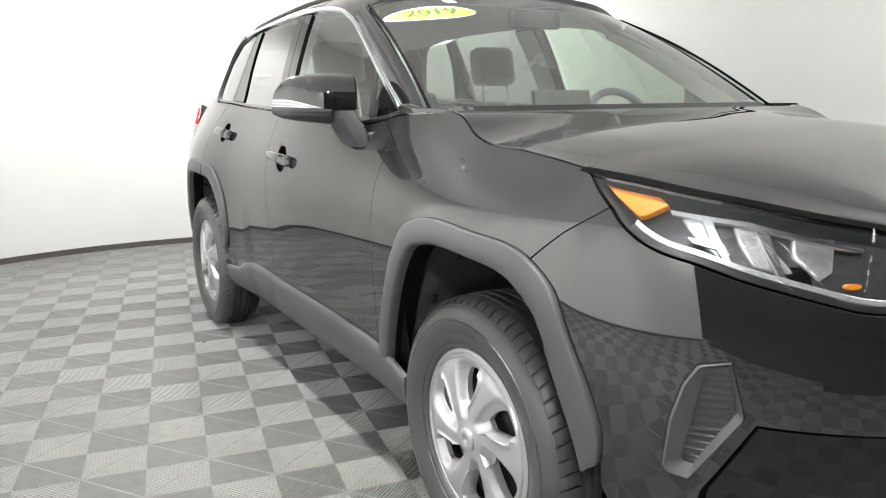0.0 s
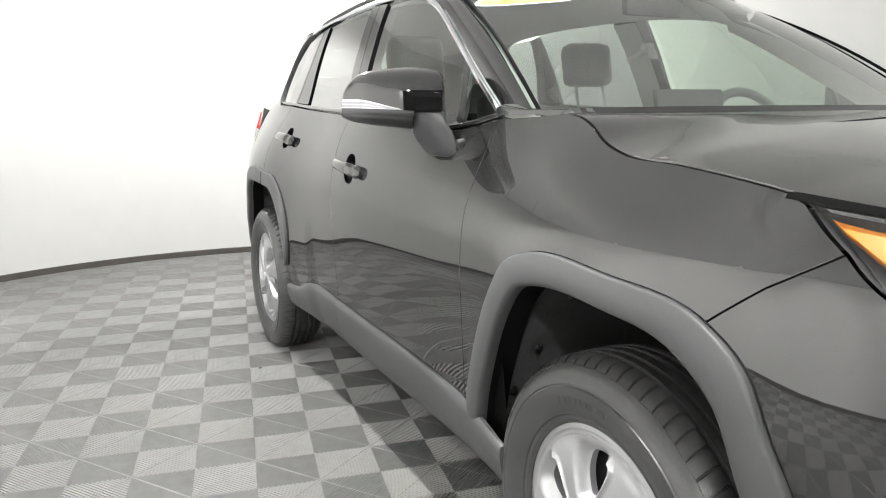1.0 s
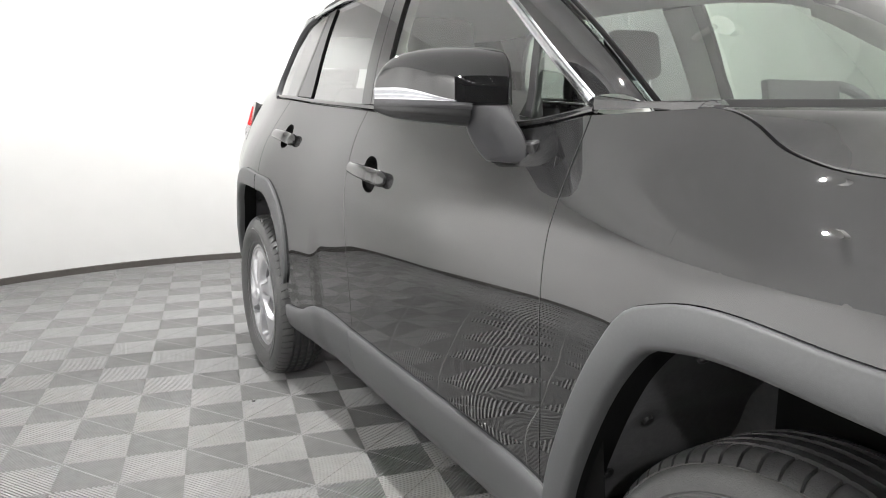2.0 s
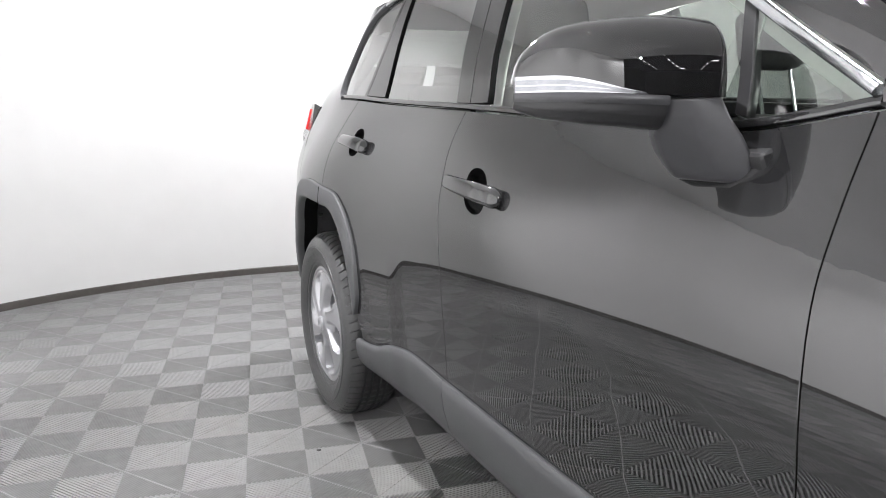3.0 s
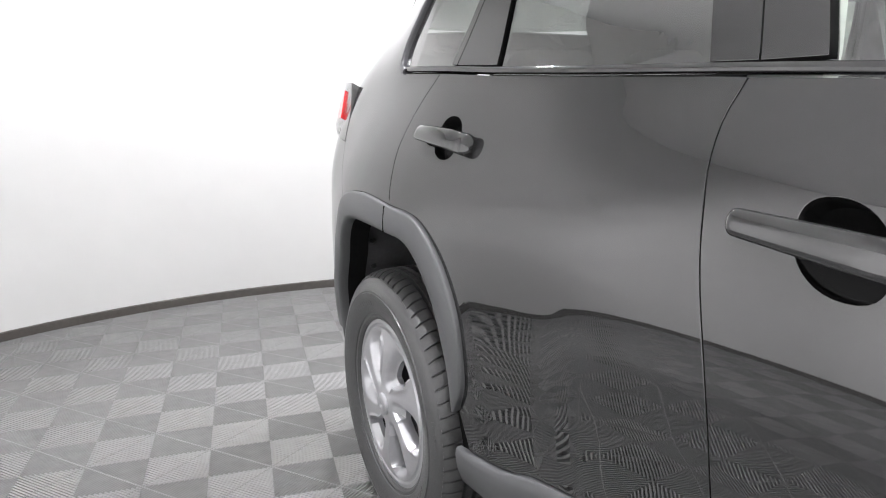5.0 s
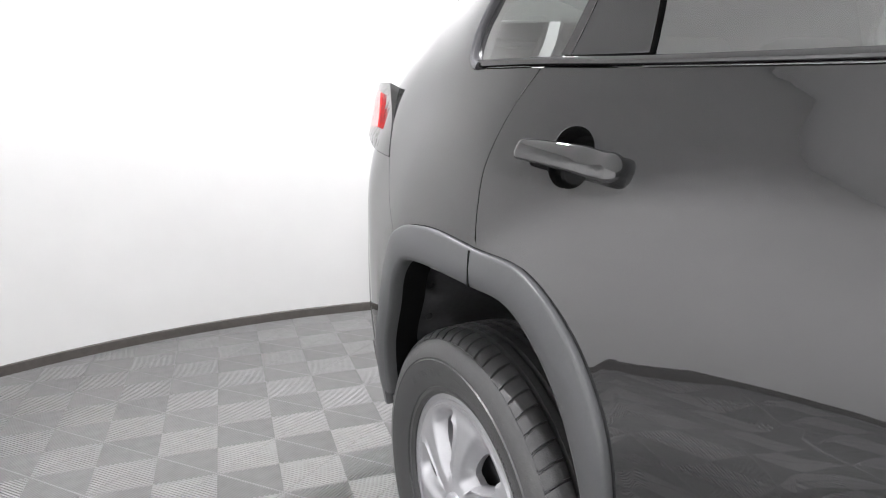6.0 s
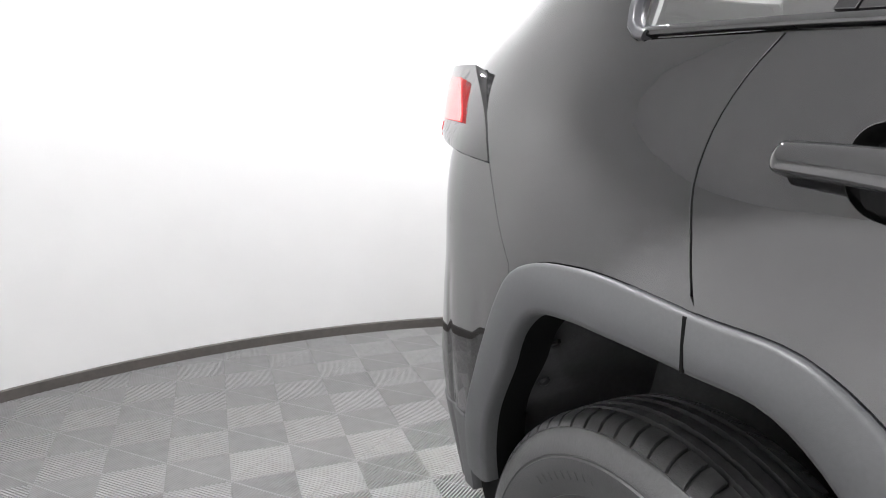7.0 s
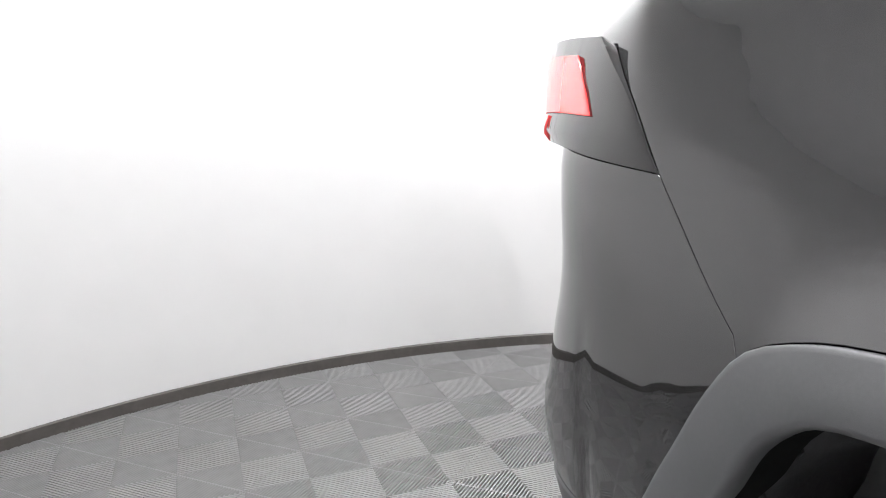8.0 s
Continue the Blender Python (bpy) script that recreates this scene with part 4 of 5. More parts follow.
screen = part("windscreen", grid(screen_point, np.linspace(-1, 1, 41), np.linspace(0, 1, 25)), GLASS, car, "clear greenish windscreen with a lime year sticker", 180)
screen.visible_shadow = False
bm = grid(lambda s, k: screen_point(s, 0.035 * k - 0.004) + Vector((0, -0.003, -0.002)), np.linspace(-1, 1, 41), (0, 1), flip=True)
part("screen_band", bm, TRIM, screen)
bm = grid(lambda s, k: screen_point(s, 1 - 0.03 * k) + Vector((0, 0.003, -0.003)), np.linspace(-1, 1, 41), (0, 1))
part("screen_band", bm, GLOSS, screen)

# year sticker
sx, sr, sw, sh = -0.715, 0.77, 0.150, 0.064


def sticker_point(a, b, lift):
    return screen_point(sx + a * sw / 0.62, sr + b * sh / 0.82 * 0.9) + Vector((0, -0.4, 0.9)) * lift


for label_name, grow, lift, stuff in (("sticker_border", 1.06, 0.0015, WHITE), ("sticker", 1.0, 0.0028, LIME)):
    bm = bmesh.new()
    ring = [bm.verts.new(sticker_point(math.cos(a) * grow, math.sin(a) * (1 + (grow - 1) * 2), lift)) for a in np.linspace(0, 2 * np.pi, 48, endpoint=False)]
    mid = bm.verts.new(sticker_point(0, 0, lift))
    for i in range(48):
        bm.faces.new((mid, ring[i], ring[(i + 1) % 48]))
    bmesh.ops.recalc_face_normals(bm, faces=bm.faces[:])
    sticker = part(label_name, bm, stuff, screen, "lime oval sticker with the year 2019" if label_name == "sticker" else "")
words = bpy.data.curves.new("year", "FONT")
words.body, words.size, words.align_x, words.align_y, words.extrude = "2019", 1.0, "CENTER", "CENTER", 0.0
holder = bpy.data.objects.new("year", words)
scene.collection.objects.link(holder)
flat = bpy.data.meshes.new_from_object(holder.evaluated_get(bpy.context.evaluated_depsgraph_get()))
bpy.data.objects.remove(holder)
for v in flat.vertices:
    v.co = sticker_point(v.co.x * 0.62, v.co.y * 1.5, 0.006)
flat.name = "year"
flat.materials.append(INK)
under(new("year", flat), screen, "dark printed year 2019")

ROOF_FRONT, ROOF_BACK = 0.985, 3.30


def roof_point(s, k):
    y = ROOF_FRONT + 0.075 * s * s * (1 - k) + (ROOF_BACK - ROOF_FRONT) * k
    zt = float(np.interp(y, (0.98, 1.065, 1.22, 1.45, 1.72, 2.1, 2.42, 2.64, 3.0, 3.3), (1.46, 1.503, 1.556, 1.587, 1.604, 1.612, 1.603, 1.585, 1.575, 1.54)))
    zr = float(spline((0.95, 1.2, 1.5, 2.0, 2.5, 3.0, 3.3), (1.600, 1.648, 1.672, 1.682, 1.672, 1.640, 1.605), y))
    xs = float(flank(y, zt))
    return Vector((CX + s * (CX - xs), y, zt + (zr - zt) * (1 - abs(s) ** 5.5)))


roof = part("roof", grid(roof_point, np.linspace(-1, 1, 61), np.linspace(0, 1, 49), flip=False), PAINT, car, "glossy black roof", 180)


def rear_point(s, k):
    low = skin(3.895 - 0.40 * abs(s), 1.415)
    low = Vector((CX + math.copysign(CX - low[0], s) if abs(s) > 0.01 else CX, low[1], 1.415))
    return roof_point(s * 0.93, 1.0).lerp(low, k) + Vector((0, 0.02 * math.sin(math.pi * k), 0.0))


bm = grid(rear_point, np.linspace(-1, 1, 41), np.linspace(0, 1, 9), flip=True)
part("rear_screen", bm, PRIVACY, car, "dark tinted rear screen", 180).visible_shadow = False
bm = grid(lambda s, k: roof_point(s, 0).lerp(screen_point(s, 1.0), k), np.linspace(-1, 1, 61), (0, 0.5, 1), flip=True)
part("roof_header", bm, PAINT, car, "", 180)
bm = grid(lambda s, k: roof_point(s * 0.96, 0.02 + 0.96 * k) + Vector((0, 0, -0.05)), np.linspace(-1, 1, 31), np.linspace(0, 1, 25), flip=True)
part("headliner", bm, HEADLINER, car, "pale cloth headliner", 180)

for far in (False, True):
    rail = [roof_point(-0.82, k) + Vector((0, 0, 0.014 * math.sin(math.pi * min(1, max(0, (k - 0.02) / 0.9))) ** 0.25 - 0.004)) for k in np.linspace(0.03, 0.90, 40)]
    part("roof_rail", mirrored(rod(rail, [0.008 + 0.006 * math.sin(math.pi * i / 39) for i in range(40)], 10), far), TRIM, car, "black roof rail", 60)

for far in (False, True):
    # front pillar between window trim and windscreen
    edge = upto(DLO, (1.066, 1.483), True)
    s_all = np.concatenate([[0], np.cumsum(np.hypot(*np.diff(edge, axis=0).T))])
    edge = np.stack([np.interp(np.linspace(0, s_all[-1], 30), s_all, edge[:, 0]), np.interp(np.linspace(0, s_all[-1], 30), s_all, edge[:, 1])], -1) + np.array((-0.009, 0.018))
    a = on_skin(edge[:, 0], edge[:, 1], np.full(30, 0.0))

    def pillar(i, k):
        p, q = Vector(a[i]), screen_point(-1.0, i / 29)
        m = p.lerp(q, k)
        return m + Vector((-0.25, -0.45, 0.35)) * 0.05 * math.sin(math.pi * k) * (0.6 + 0.4 * i / 29)
    bm = grid(pillar, range(30), np.linspace(0, 1, 9))
    bmesh.ops.recalc_face_normals(bm, faces=bm.faces[:])
    bm.faces.ensure_lookup_table()
    bm.normal_update()
    if bm.faces[120].normal.x > 0:
        bmesh.ops.reverse_faces(bm, faces=bm.faces[:])
    part("front_pillar", mirrored(bm, far), PAINT, car, "", 180)
    bm = grid(lambda i, k: Vector(a[i]).lerp(screen_point(-1.0, i / 29), k) + Vector((0.05, 0.05, -0.03)), range(30), np.linspace(-0.1, 1.2, 5))
    part("pillar_lining", mirrored(bm, far), HEADLINER, car, "", 180)
    # triangle between wing, pillar and screen
    corner = [Vector(skin(u, z)) for u, z in ((0.24, 1.170), (0.33, 1.168), (0.43, 1.165), (0.517, 1.165))]
    inner = [screen_point(-1.0, 0.0) + Vector((0, -0.09, -0.01)), screen_point(-1.0, 0.0) + Vector((0, -0.04, -0.004)), screen_point(-1, 0.0), Vector(a[0])]
    bm = grid(lambda i, k: corner[i].lerp(inner[i], k) + Vector((0, 0, 0.012 * math.sin(math.pi * k))), range(4), np.linspace(0, 1, 6))
    bmesh.ops.recalc_face_normals(bm, faces=bm.faces[:])
    bm.normal_update()
    bm.faces.ensure_lookup_table()
    if bm.faces[7].normal.z < 0:
        bmesh.ops.reverse_faces(bm, faces=bm.faces[:])
    part("wing_corner", mirrored(bm, far), PAINT, car, "", 180)
    bm = rod([screen_point(-0.985, r) + Vector((-0.004, -0.006, 0.006)) for r in np.linspace(0.0, 1, 14)], 0.005, 8)
    part("screen_moulding", mirrored(bm, far), DARK, car)

# scuttle below the screen, wipers
bm = grid(lambda s, k: Vector((CX + s * 0.75, 0.17 + 0.05 * s * s + 0.10 * k + 0.07 * s * s * k, 1.150 + 0.012 * k - 0.012 * math.sin(3 * k))), np.linspace(-1, 1, 31), np.linspace(0, 1, 6), flip=True)
part("scuttle", bm, TRIM, car)
for wx in (0.62, 1.22):
    wiper = part("wiper", rod([(wx + 0.16, 0.235, 1.146), (wx + 0.10, 0.255, 1.152), (wx - 0.1, 0.275, 1.156), (wx - 0.26, 0.300, 1.158)], [0.010, 0.007, 0.005, 0.003], 8), TRIM, car, "black windscreen wiper")
    part("wiper_blade", rod([(wx + 0.08, 0.268, 1.153), (wx - 0.1, 0.285, 1.156), (wx - 0.32, 0.318, 1.159)], 0.004, 6), DARK, wiper)

# dark structure behind the panels
bm = box((1.50, 3.55, 0.10), (CX, 1.35, 0.30), 0.03)
part("floor_pan", bm, DARK, car)
part("engine_bay", box((1.30, 0.9, 0.55), (CX, -0.25, 0.62), 0.05), DARK, car)
for far in (False, True):
    # lining kept black so that the door gaps look shaded
    bm = grid(lambda u, z: Vector(on_skin(u, z, np.asarray(-0.035))), np.linspace(0.36, 2.33, 50), np.linspace(0.30, 1.14, 18))
    part("door_lining", mirrored(bm, far), DARK, car, "black door lining", 180)
    bm = grid(lambda u, z: Vector(on_skin(u, z, np.asarray(-0.03))), np.linspace(2.30, 3.9, 50), np.linspace(0.93, 1.20, 10))
    part("door_lining", mirrored(bm, far), DARK, car, "", 180)
    bm = grid(lambda u, z: Vector(on_skin(u, z, np.asarray(-0.03))), np.linspace(3.08, 3.9, 30), np.linspace(0.32, 0.95, 10))
    part("bumper_backing", mirrored(bm, far), DARK, car, "", 180)
    bm = grid(lambda u, z: Vector(on_skin(u, z, np.asarray(-0.05))), np.linspace(-1.26, -0.47, 30), np.linspace(0.30, 0.80, 10))
    part("bumper_backing", mirrored(bm, far), DARK, car, "", 180)
    bm = grid(lambda u, z: Vector(on_skin(u, z, np.asarray(-0.045))), np.linspace(2.90, 3.6, 20), np.linspace(1.20, 1.56, 10))
    part("pillar_lining", mirrored(bm, far), INNER, car, "", 180)
    bm = grid(lambda i, k: Vector(on_skin(1.53 + 0.07 * i + 0.14 * k, 1.15 + 0.43 * i, np.asarray(-0.05))), np.linspace(0, 1, 8), np.linspace(0, 1, 3))
    part("pillar_lining", mirrored(bm, far), HEADLINER, car, "", 180)

# inside
bm = grid(lambda s, k: Vector((CX + s * 0.72, 0.30 + 0.10 * s * s + 0.55 * k, 1.125 + 0.022 * math.sin(math.pi * min(1, k * 1.2)) - 0.35 * max(0, k - 0.75))), np.linspace(-1, 1, 25), np.linspace(0, 1, 13), flip=True)
part("dashboard", bm, INNER, car, "black dashboard")
part("dashboard_face", box((1.44, 0.05, 0.40), (CX, 0.84, 0.86), 0.02), INNER, car)
part("infotainment_screen", box((0.255, 0.02, 0.125), (0.828, 0.62, 1.172), 0.006, Euler((radians(-12), 0, 0)).to_matrix().to_4x4()), SCREEN, car, "dark upright display on the dashboard")
ring = [Vector((1.31 + 0.185 * math.cos(a), 0.80 + 0.08 * math.sin(a), 1.068 + 0.168 * math.sin(a))) for a in np.linspace(0, 2 * np.pi, 40)]
wheel_rim = part("steering_wheel", rod(ring, 0.016, 10, caps=False), INNER, car, "black steering wheel")
part("wheel_hub", box((0.2, 0.05, 0.12), (1.31, 0.79, 1.05), 0.02), INNER, wheel_rim)


def cushion(size, at, bevel, turn=0.0):
    return box(size, at, bevel, Euler((radians(turn), 0, 0)).to_matrix().to_4x4(), segments=4)


for x in (0.46, 1.31):
    seat = part("front_seat", cushion((0.50, 0.52, 0.17), (x, 1.30, 0.66), 0.06, 4), CLOTH, car, "black cloth front seat with headrest", 60)
    part("backrest", cushion((0.48, 0.15, 0.52), (x, 1.62, 0.89), 0.065, -18), CLOTH, seat, "", 60)
    part("headrest", cushion((0.235, 0.10, 0.19), (x, 1.755, 1.383), 0.045, -10), CLOTH, seat, "", 60)
    for dx in (-0.075, 0.075):
        part("headrest_post", rod([(x + dx, 1.69, 1.10), (x + dx, 1.745, 1.33)], 0.007, 8), CHROME, seat)
seat = part("rear_seat", cushion((1.30, 0.50, 0.16), (CX, 2.15, 0.68), 0.06, 4), CLOTH, car, "black cloth rear bench", 60)
part("backrest", cushion((1.28, 0.14, 0.50), (CX, 2.50, 0.88), 0.06, -20), CLOTH, seat, "", 60)
for x in (0.50, CX, 1.34):
    part("headrest", cushion((0.24, 0.10, 0.15), (x, 2.60, 1.195), 0.04, -12), CLOTH, seat, "", 60)
part("inside_mirror", box((0.23, 0.03, 0.065), (CX, 0.86, 1.50), 0.014), DARK, car, "black inside mirror")


# a crumb on the floor
crumb_seed = random.Random(5)
bm = bmesh.new()
bmesh.ops.create_icosphere(bm, subdivisions=2, radius=0.006)
for v in bm.verts:
    v.co = Vector((v.co.x * 1.4, v.co.y, v.co.z * 0.6 + 0.0035)) * crumb_seed.uniform(0.8, 1.15)
crumb = mesh_object("crumb", bm, RUBBER)
crumb.location = (-0.11, 2.34, 0.0)
tagged(crumb, "small dark crumb of rubber on the floor", "debris")


# door mirrors
KNOT = (0, 0.25, 0.5, 0.75, 1)


def mirror_line(a, xs, ys):
    return np.array((float(spline(KNOT, xs, a)), float(spline(KNOT, ys, a))))


def mirror_plan(a):
    """From the inner end (0) to the tip (1): the front edge, the rear edge, and the heights of waist, top and bottom."""
    front = mirror_line(a, (0.066, 0.009, -0.052, -0.108, -0.137), (0.699, 0.718, 0.750, 0.808, 0.924))
    rear = mirror_line(a, (0.100, 0.045, -0.010, -0.065, -0.128), (0.812, 0.842, 0.872, 0.905, 0.950))
    waist, top, low = (float(spline(KNOT, v, a)) for v in ((1.176, 1.179, 1.183, 1.187, 1.190), (1.287, 1.294, 1.293, 1.285, 1.262), (1.126, 1.131, 1.138, 1.146, 1.158)))
    return front, rear, waist, top, low


def cap_point(a, b):
    """The glossy cap, from its upper rear edge (b 0) over the front to the waist (1)."""
    front, rear, waist, top, low = mirror_plan(a)
    tip, root = min(max((a - 0.80) / 0.20, 0), 1), min(max((0.05 - a) / 0.05, 0), 1)
    end = (0.20 + 0.80 * math.sqrt(max(0.0, 1 - tip**2.3))) * (0.95 + 0.05 * math.sqrt(1 - root**2))
    ang = b * math.pi / 2
    p = rear + (front - rear) * math.sin(ang) ** 0.55 * (1 - 0.04 * root**2)
    return Vector((p[0], p[1], waist + (top - waist) * end * max(math.cos(ang), 0.0) ** 0.60))


def lower_point(a, b):
    """The lower shell, from below the waist (b 0) to its rear edge (1)."""
    front, rear, waist, top, low = mirror_plan(a)
    k, h = float(spline((0, 0.4, 0.72, 1), (1.0, 0.95, 0.74, 0.15), b)), float(spline((0, 0.4, 0.72, 1), (0, 0.55, 1.0, 0.97), b))
    tip = min(max((a - 0.85) / 0.15, 0), 1)
    p = rear + (front - rear) * k
    return Vector((p[0], p[1], waist - 0.013 - (waist - 0.013 - low) * h * (1 - 0.45 * tip**2)))


def strip_point(a, b, out=0.0):
    """The band between cap and lower shell, paler to paint in light on its upward face."""
    front, rear, waist, top, low = mirror_plan(a)
    p = front + (front - rear) / np.linalg.norm(front - rear) * (0.0015 + 0.002 * math.sin(math.pi * b) + out)
    return Vector((p[0], p[1], waist - 0.0005 - 0.013 * b))


def lamp_point(a, b, out):
    """The turn lamp over the waist, tapering to a point along the cap."""
    front, rear, waist, top, low = mirror_plan(a)
    high = (0.002 + 0.021 * float(smooth(0.40, 0.85, a))) * b / (cap_point(a, 0.0).z - waist)
    p = cap_point(a, math.acos(min(high, 0.99) ** (1 / 0.60)) / (math.pi / 2))
    d = (front - rear) / np.linalg.norm(front - rear)
    return p + Vector((d[0], d[1], 0.1)) * (out + 0.0015)


ARM_RINGS = ((1.179, (-0.006, 0.742), (0.025, 0.717), (0.058, 0.701), (0.085, 0.770), (0.050, 0.800), (0.012, 0.785)),
             (1.150, (-0.005, 0.752), (0.028, 0.714), (0.066, 0.690), (0.092, 0.760), (0.060, 0.810), (0.015, 0.800)),
             (1.125, (0.002, 0.768), (0.034, 0.712), (0.075, 0.675), (0.100, 0.750), (0.075, 0.820), (0.025, 0.810)),
             (1.100, (0.020, 0.778), (0.046, 0.706), (0.083, 0.667), (0.108, 0.740), (0.090, 0.820), (0.040, 0.815)),
             (1.078, (0.040, 0.784), (0.056, 0.704), (0.084, 0.667), (0.112, 0.735), (0.100, 0.810), (0.060, 0.815)),
             (1.060, (0.058, 0.786), (0.063, 0.712), (0.082, 0.675), (0.108, 0.730), (0.100, 0.800), (0.075, 0.810)))
for far in (False, True):
    house = part("door_mirror", mirrored(grid(cap_point, np.linspace(0, 1, 81), np.linspace(0, 1, 41)), far), PAINT, car, "glossy black door mirror with clear turn lamp strip", 180)
    part("lower_shell", mirrored(grid(lower_point, np.linspace(0.34, 1, 61), np.linspace(0, 1, 25)), far), TRIM, house, "satin black lower mirror shell", 40)
    # upper strip of the lower shell, its brighter light given as paler plastic
    part("lit_band", mirrored(grid(strip_point, np.linspace(0.33, 1, 50), np.linspace(0, 1, 7)), far), ARM, house, "satin band below the mirror cap in lit grey", 180)
    bm = grid(lambda a, k: Vector((*(mirror_plan(a)[0] * (1 - k) + mirror_plan(a)[1] * k), mirror_plan(a)[2] - 0.001)), np.linspace(0, 0.4, 12), np.linspace(0.01, 1, 5))
    part("cap_floor", mirrored(bm, far), TRIM, house)
    bm = bmesh.new()
    bm.faces.new([bm.verts.new(cap_point(0.0, b)) for b in np.linspace(0, 1, 21)] + [bm.verts.new(Vector((*mirror_plan(0.0)[1], 1.177)))])
    part("cap_end", mirrored(bm, far), TRIM, house)
    bm = bmesh.new()
    loop = [cap_point(a, 0.0) for a in np.linspace(0.0, 1, 25)] + [lower_point(a, 1.0) for a in np.linspace(1, 0.0, 25)]
    mid = sum(loop, Vector()) / len(loop)
    bm.faces.new([bm.verts.new(mid.lerp(p, 0.95) + Vector((0.004, -0.008, 0))) for p in loop])
    part("mirror_glass", mirrored(bm, far), MIRROR, house, "mirror glass")
    lamp = part("turn_lamp", mirrored(grid(lambda a, b: lamp_point(a, b, 0.0), np.linspace(0.44, 0.995, 50), np.linspace(0, 1, 9)), far), STRIPE, house, "clear side turn lamp strip", 180)
    for b0, b1, a0 in ((0.0, 0.10, 0.50), (0.38, 0.46, 0.60), (0.78, 1.0, 0.46)):
        bm = grid(lambda a, b: lamp_point(a, b, 0.0012), np.linspace(a0, 0.99, 40), np.linspace(b0, b1, 4))
        part("lamp_ridge", mirrored(bm, far), REFLECT, lamp, "bright ridge in the turn lamp", 180)
    # arm: an angular blade that runs down and inwards to the foot on the door
    bm, rings = bmesh.new(), []
    for z, *corners in ARM_RINGS:
        rings.append([bm.verts.new((x, y, z)) for x, y in corners])
    for r, q in zip(rings[:-1], rings[1:]):
        for j in range(6):
            bm.faces.new((r[j], r[(j + 1) % 6], q[(j + 1) % 6], q[j]))
    bm.faces.new(rings[0])
    bm.faces.new(rings[-1][::-1])
    bmesh.ops.recalc_face_normals(bm, faces=bm.faces[:])
    bmesh.ops.bevel(bm, geom=[e for e in bm.edges if len(e.link_faces) == 2 and e.calc_face_angle(0) > 0.5], offset=0.007, segments=4, affect="EDGES", profile=0.5)
    bmesh.ops.recalc_face_normals(bm, faces=bm.faces[:])
    part("mirror_arm", mirrored(bm, far), ARM, house, "satin black angular mirror arm", 60)
    bm = box((0.046, 0.060, 0.036), (0.106, 0.672, 1.092), 0.010, Euler((0, radians(-20), radians(-8))).to_matrix().to_4x4(), segments=3)
    part("mirror_foot", mirrored(bm, far), TRIM, house, "black mirror foot on the door")


# ---- wheels: built round the origin with the outer face towards -x ----
TYRE_R, RIM_R, BLOCKS = 0.362, 0.226, 68
profile = [(0.075, 0.222), (0.006, 0.226), (-0.004, 0.2285), (-0.009, 0.236), (-0.0095, 0.244), (-0.0125, 0.2455), (-0.0185, 0.262), (-0.0235, 0.280), (-0.0255, 0.293), (-0.0262, 0.302), (-0.0230, 0.3035), (-0.0224, 0.3055), (-0.0240, 0.3075), (-0.0215, 0.318), (-0.016, 0.330), (-0.0095, 0.339), (-0.0058, 0.3415), (-0.0070, 0.3440), (0.002, 0.3515), (0.012, 0.3565), (0.028, 0.3600),
           (0.0385, 0.3608), (0.040, 0.349), (0.047, 0.349), (0.0485, 0.361), (0.0645, 0.3618), (0.066, 0.349), (0.0745, 0.349), (0.076, 0.362),
           (0.0975, 0.362), (0.099, 0.349), (0.1075, 0.349), (0.109, 0.3618), (0.1255, 0.361), (0.127, 0.349), (0.1345, 0.349), (0.136, 0.3603), (0.152, 0.358), (0.170, 0.350), (0.186, 0.334), (0.200, 0.300), (0.196, 0.262), (0.180, 0.236), (0.100, 0.224)]


def tyre_mesh():
    """Grooved tread with slits across the shoulders and finer ones across the inner ribs."""
    bm = bmesh.new()
    rings = []
    share = (0.0, 0.03, 0.15, 0.18, 0.45, 0.72)
    for i in range(BLOCKS):
        for s, f in enumerate(share):
            a = 2 * math.pi * (i + f) / BLOCKS
            ring = []
            for x, r in profile:
                depth, lead = 0.0, 0.0
                if x < 0.039 and r > 0.3435:
                    lead = 0.020 * max(0.0, (0.030 - x) / 0.03) ** 1.5
                    if s in (1, 2):
                        depth = 0.0075 if x > 0.001 else 0.0025
                if x > 0.136 and r > 0.345:
                    lead = 0.05
                    if s in (1, 2):
                        depth = 0.006
                if 0.047 < x < 0.127 and r > 0.36 and s in (1, 2):
                    depth, lead = 0.004, 0.03
                ring.append(bm.verts.new((x, math.cos(a + lead) * (r - depth), math.sin(a + lead) * (r - depth))))
            rings.append(ring)
    n = len(rings)
    for i in range(n):
        a, b = rings[i], rings[(i + 1) % n]
        for j in range(len(profile) - 1):
            bm.faces.new((a[j], b[j], b[j + 1], a[j + 1]))
    bmesh.ops.recalc_face_normals(bm, faces=bm.faces[:])
    return bm


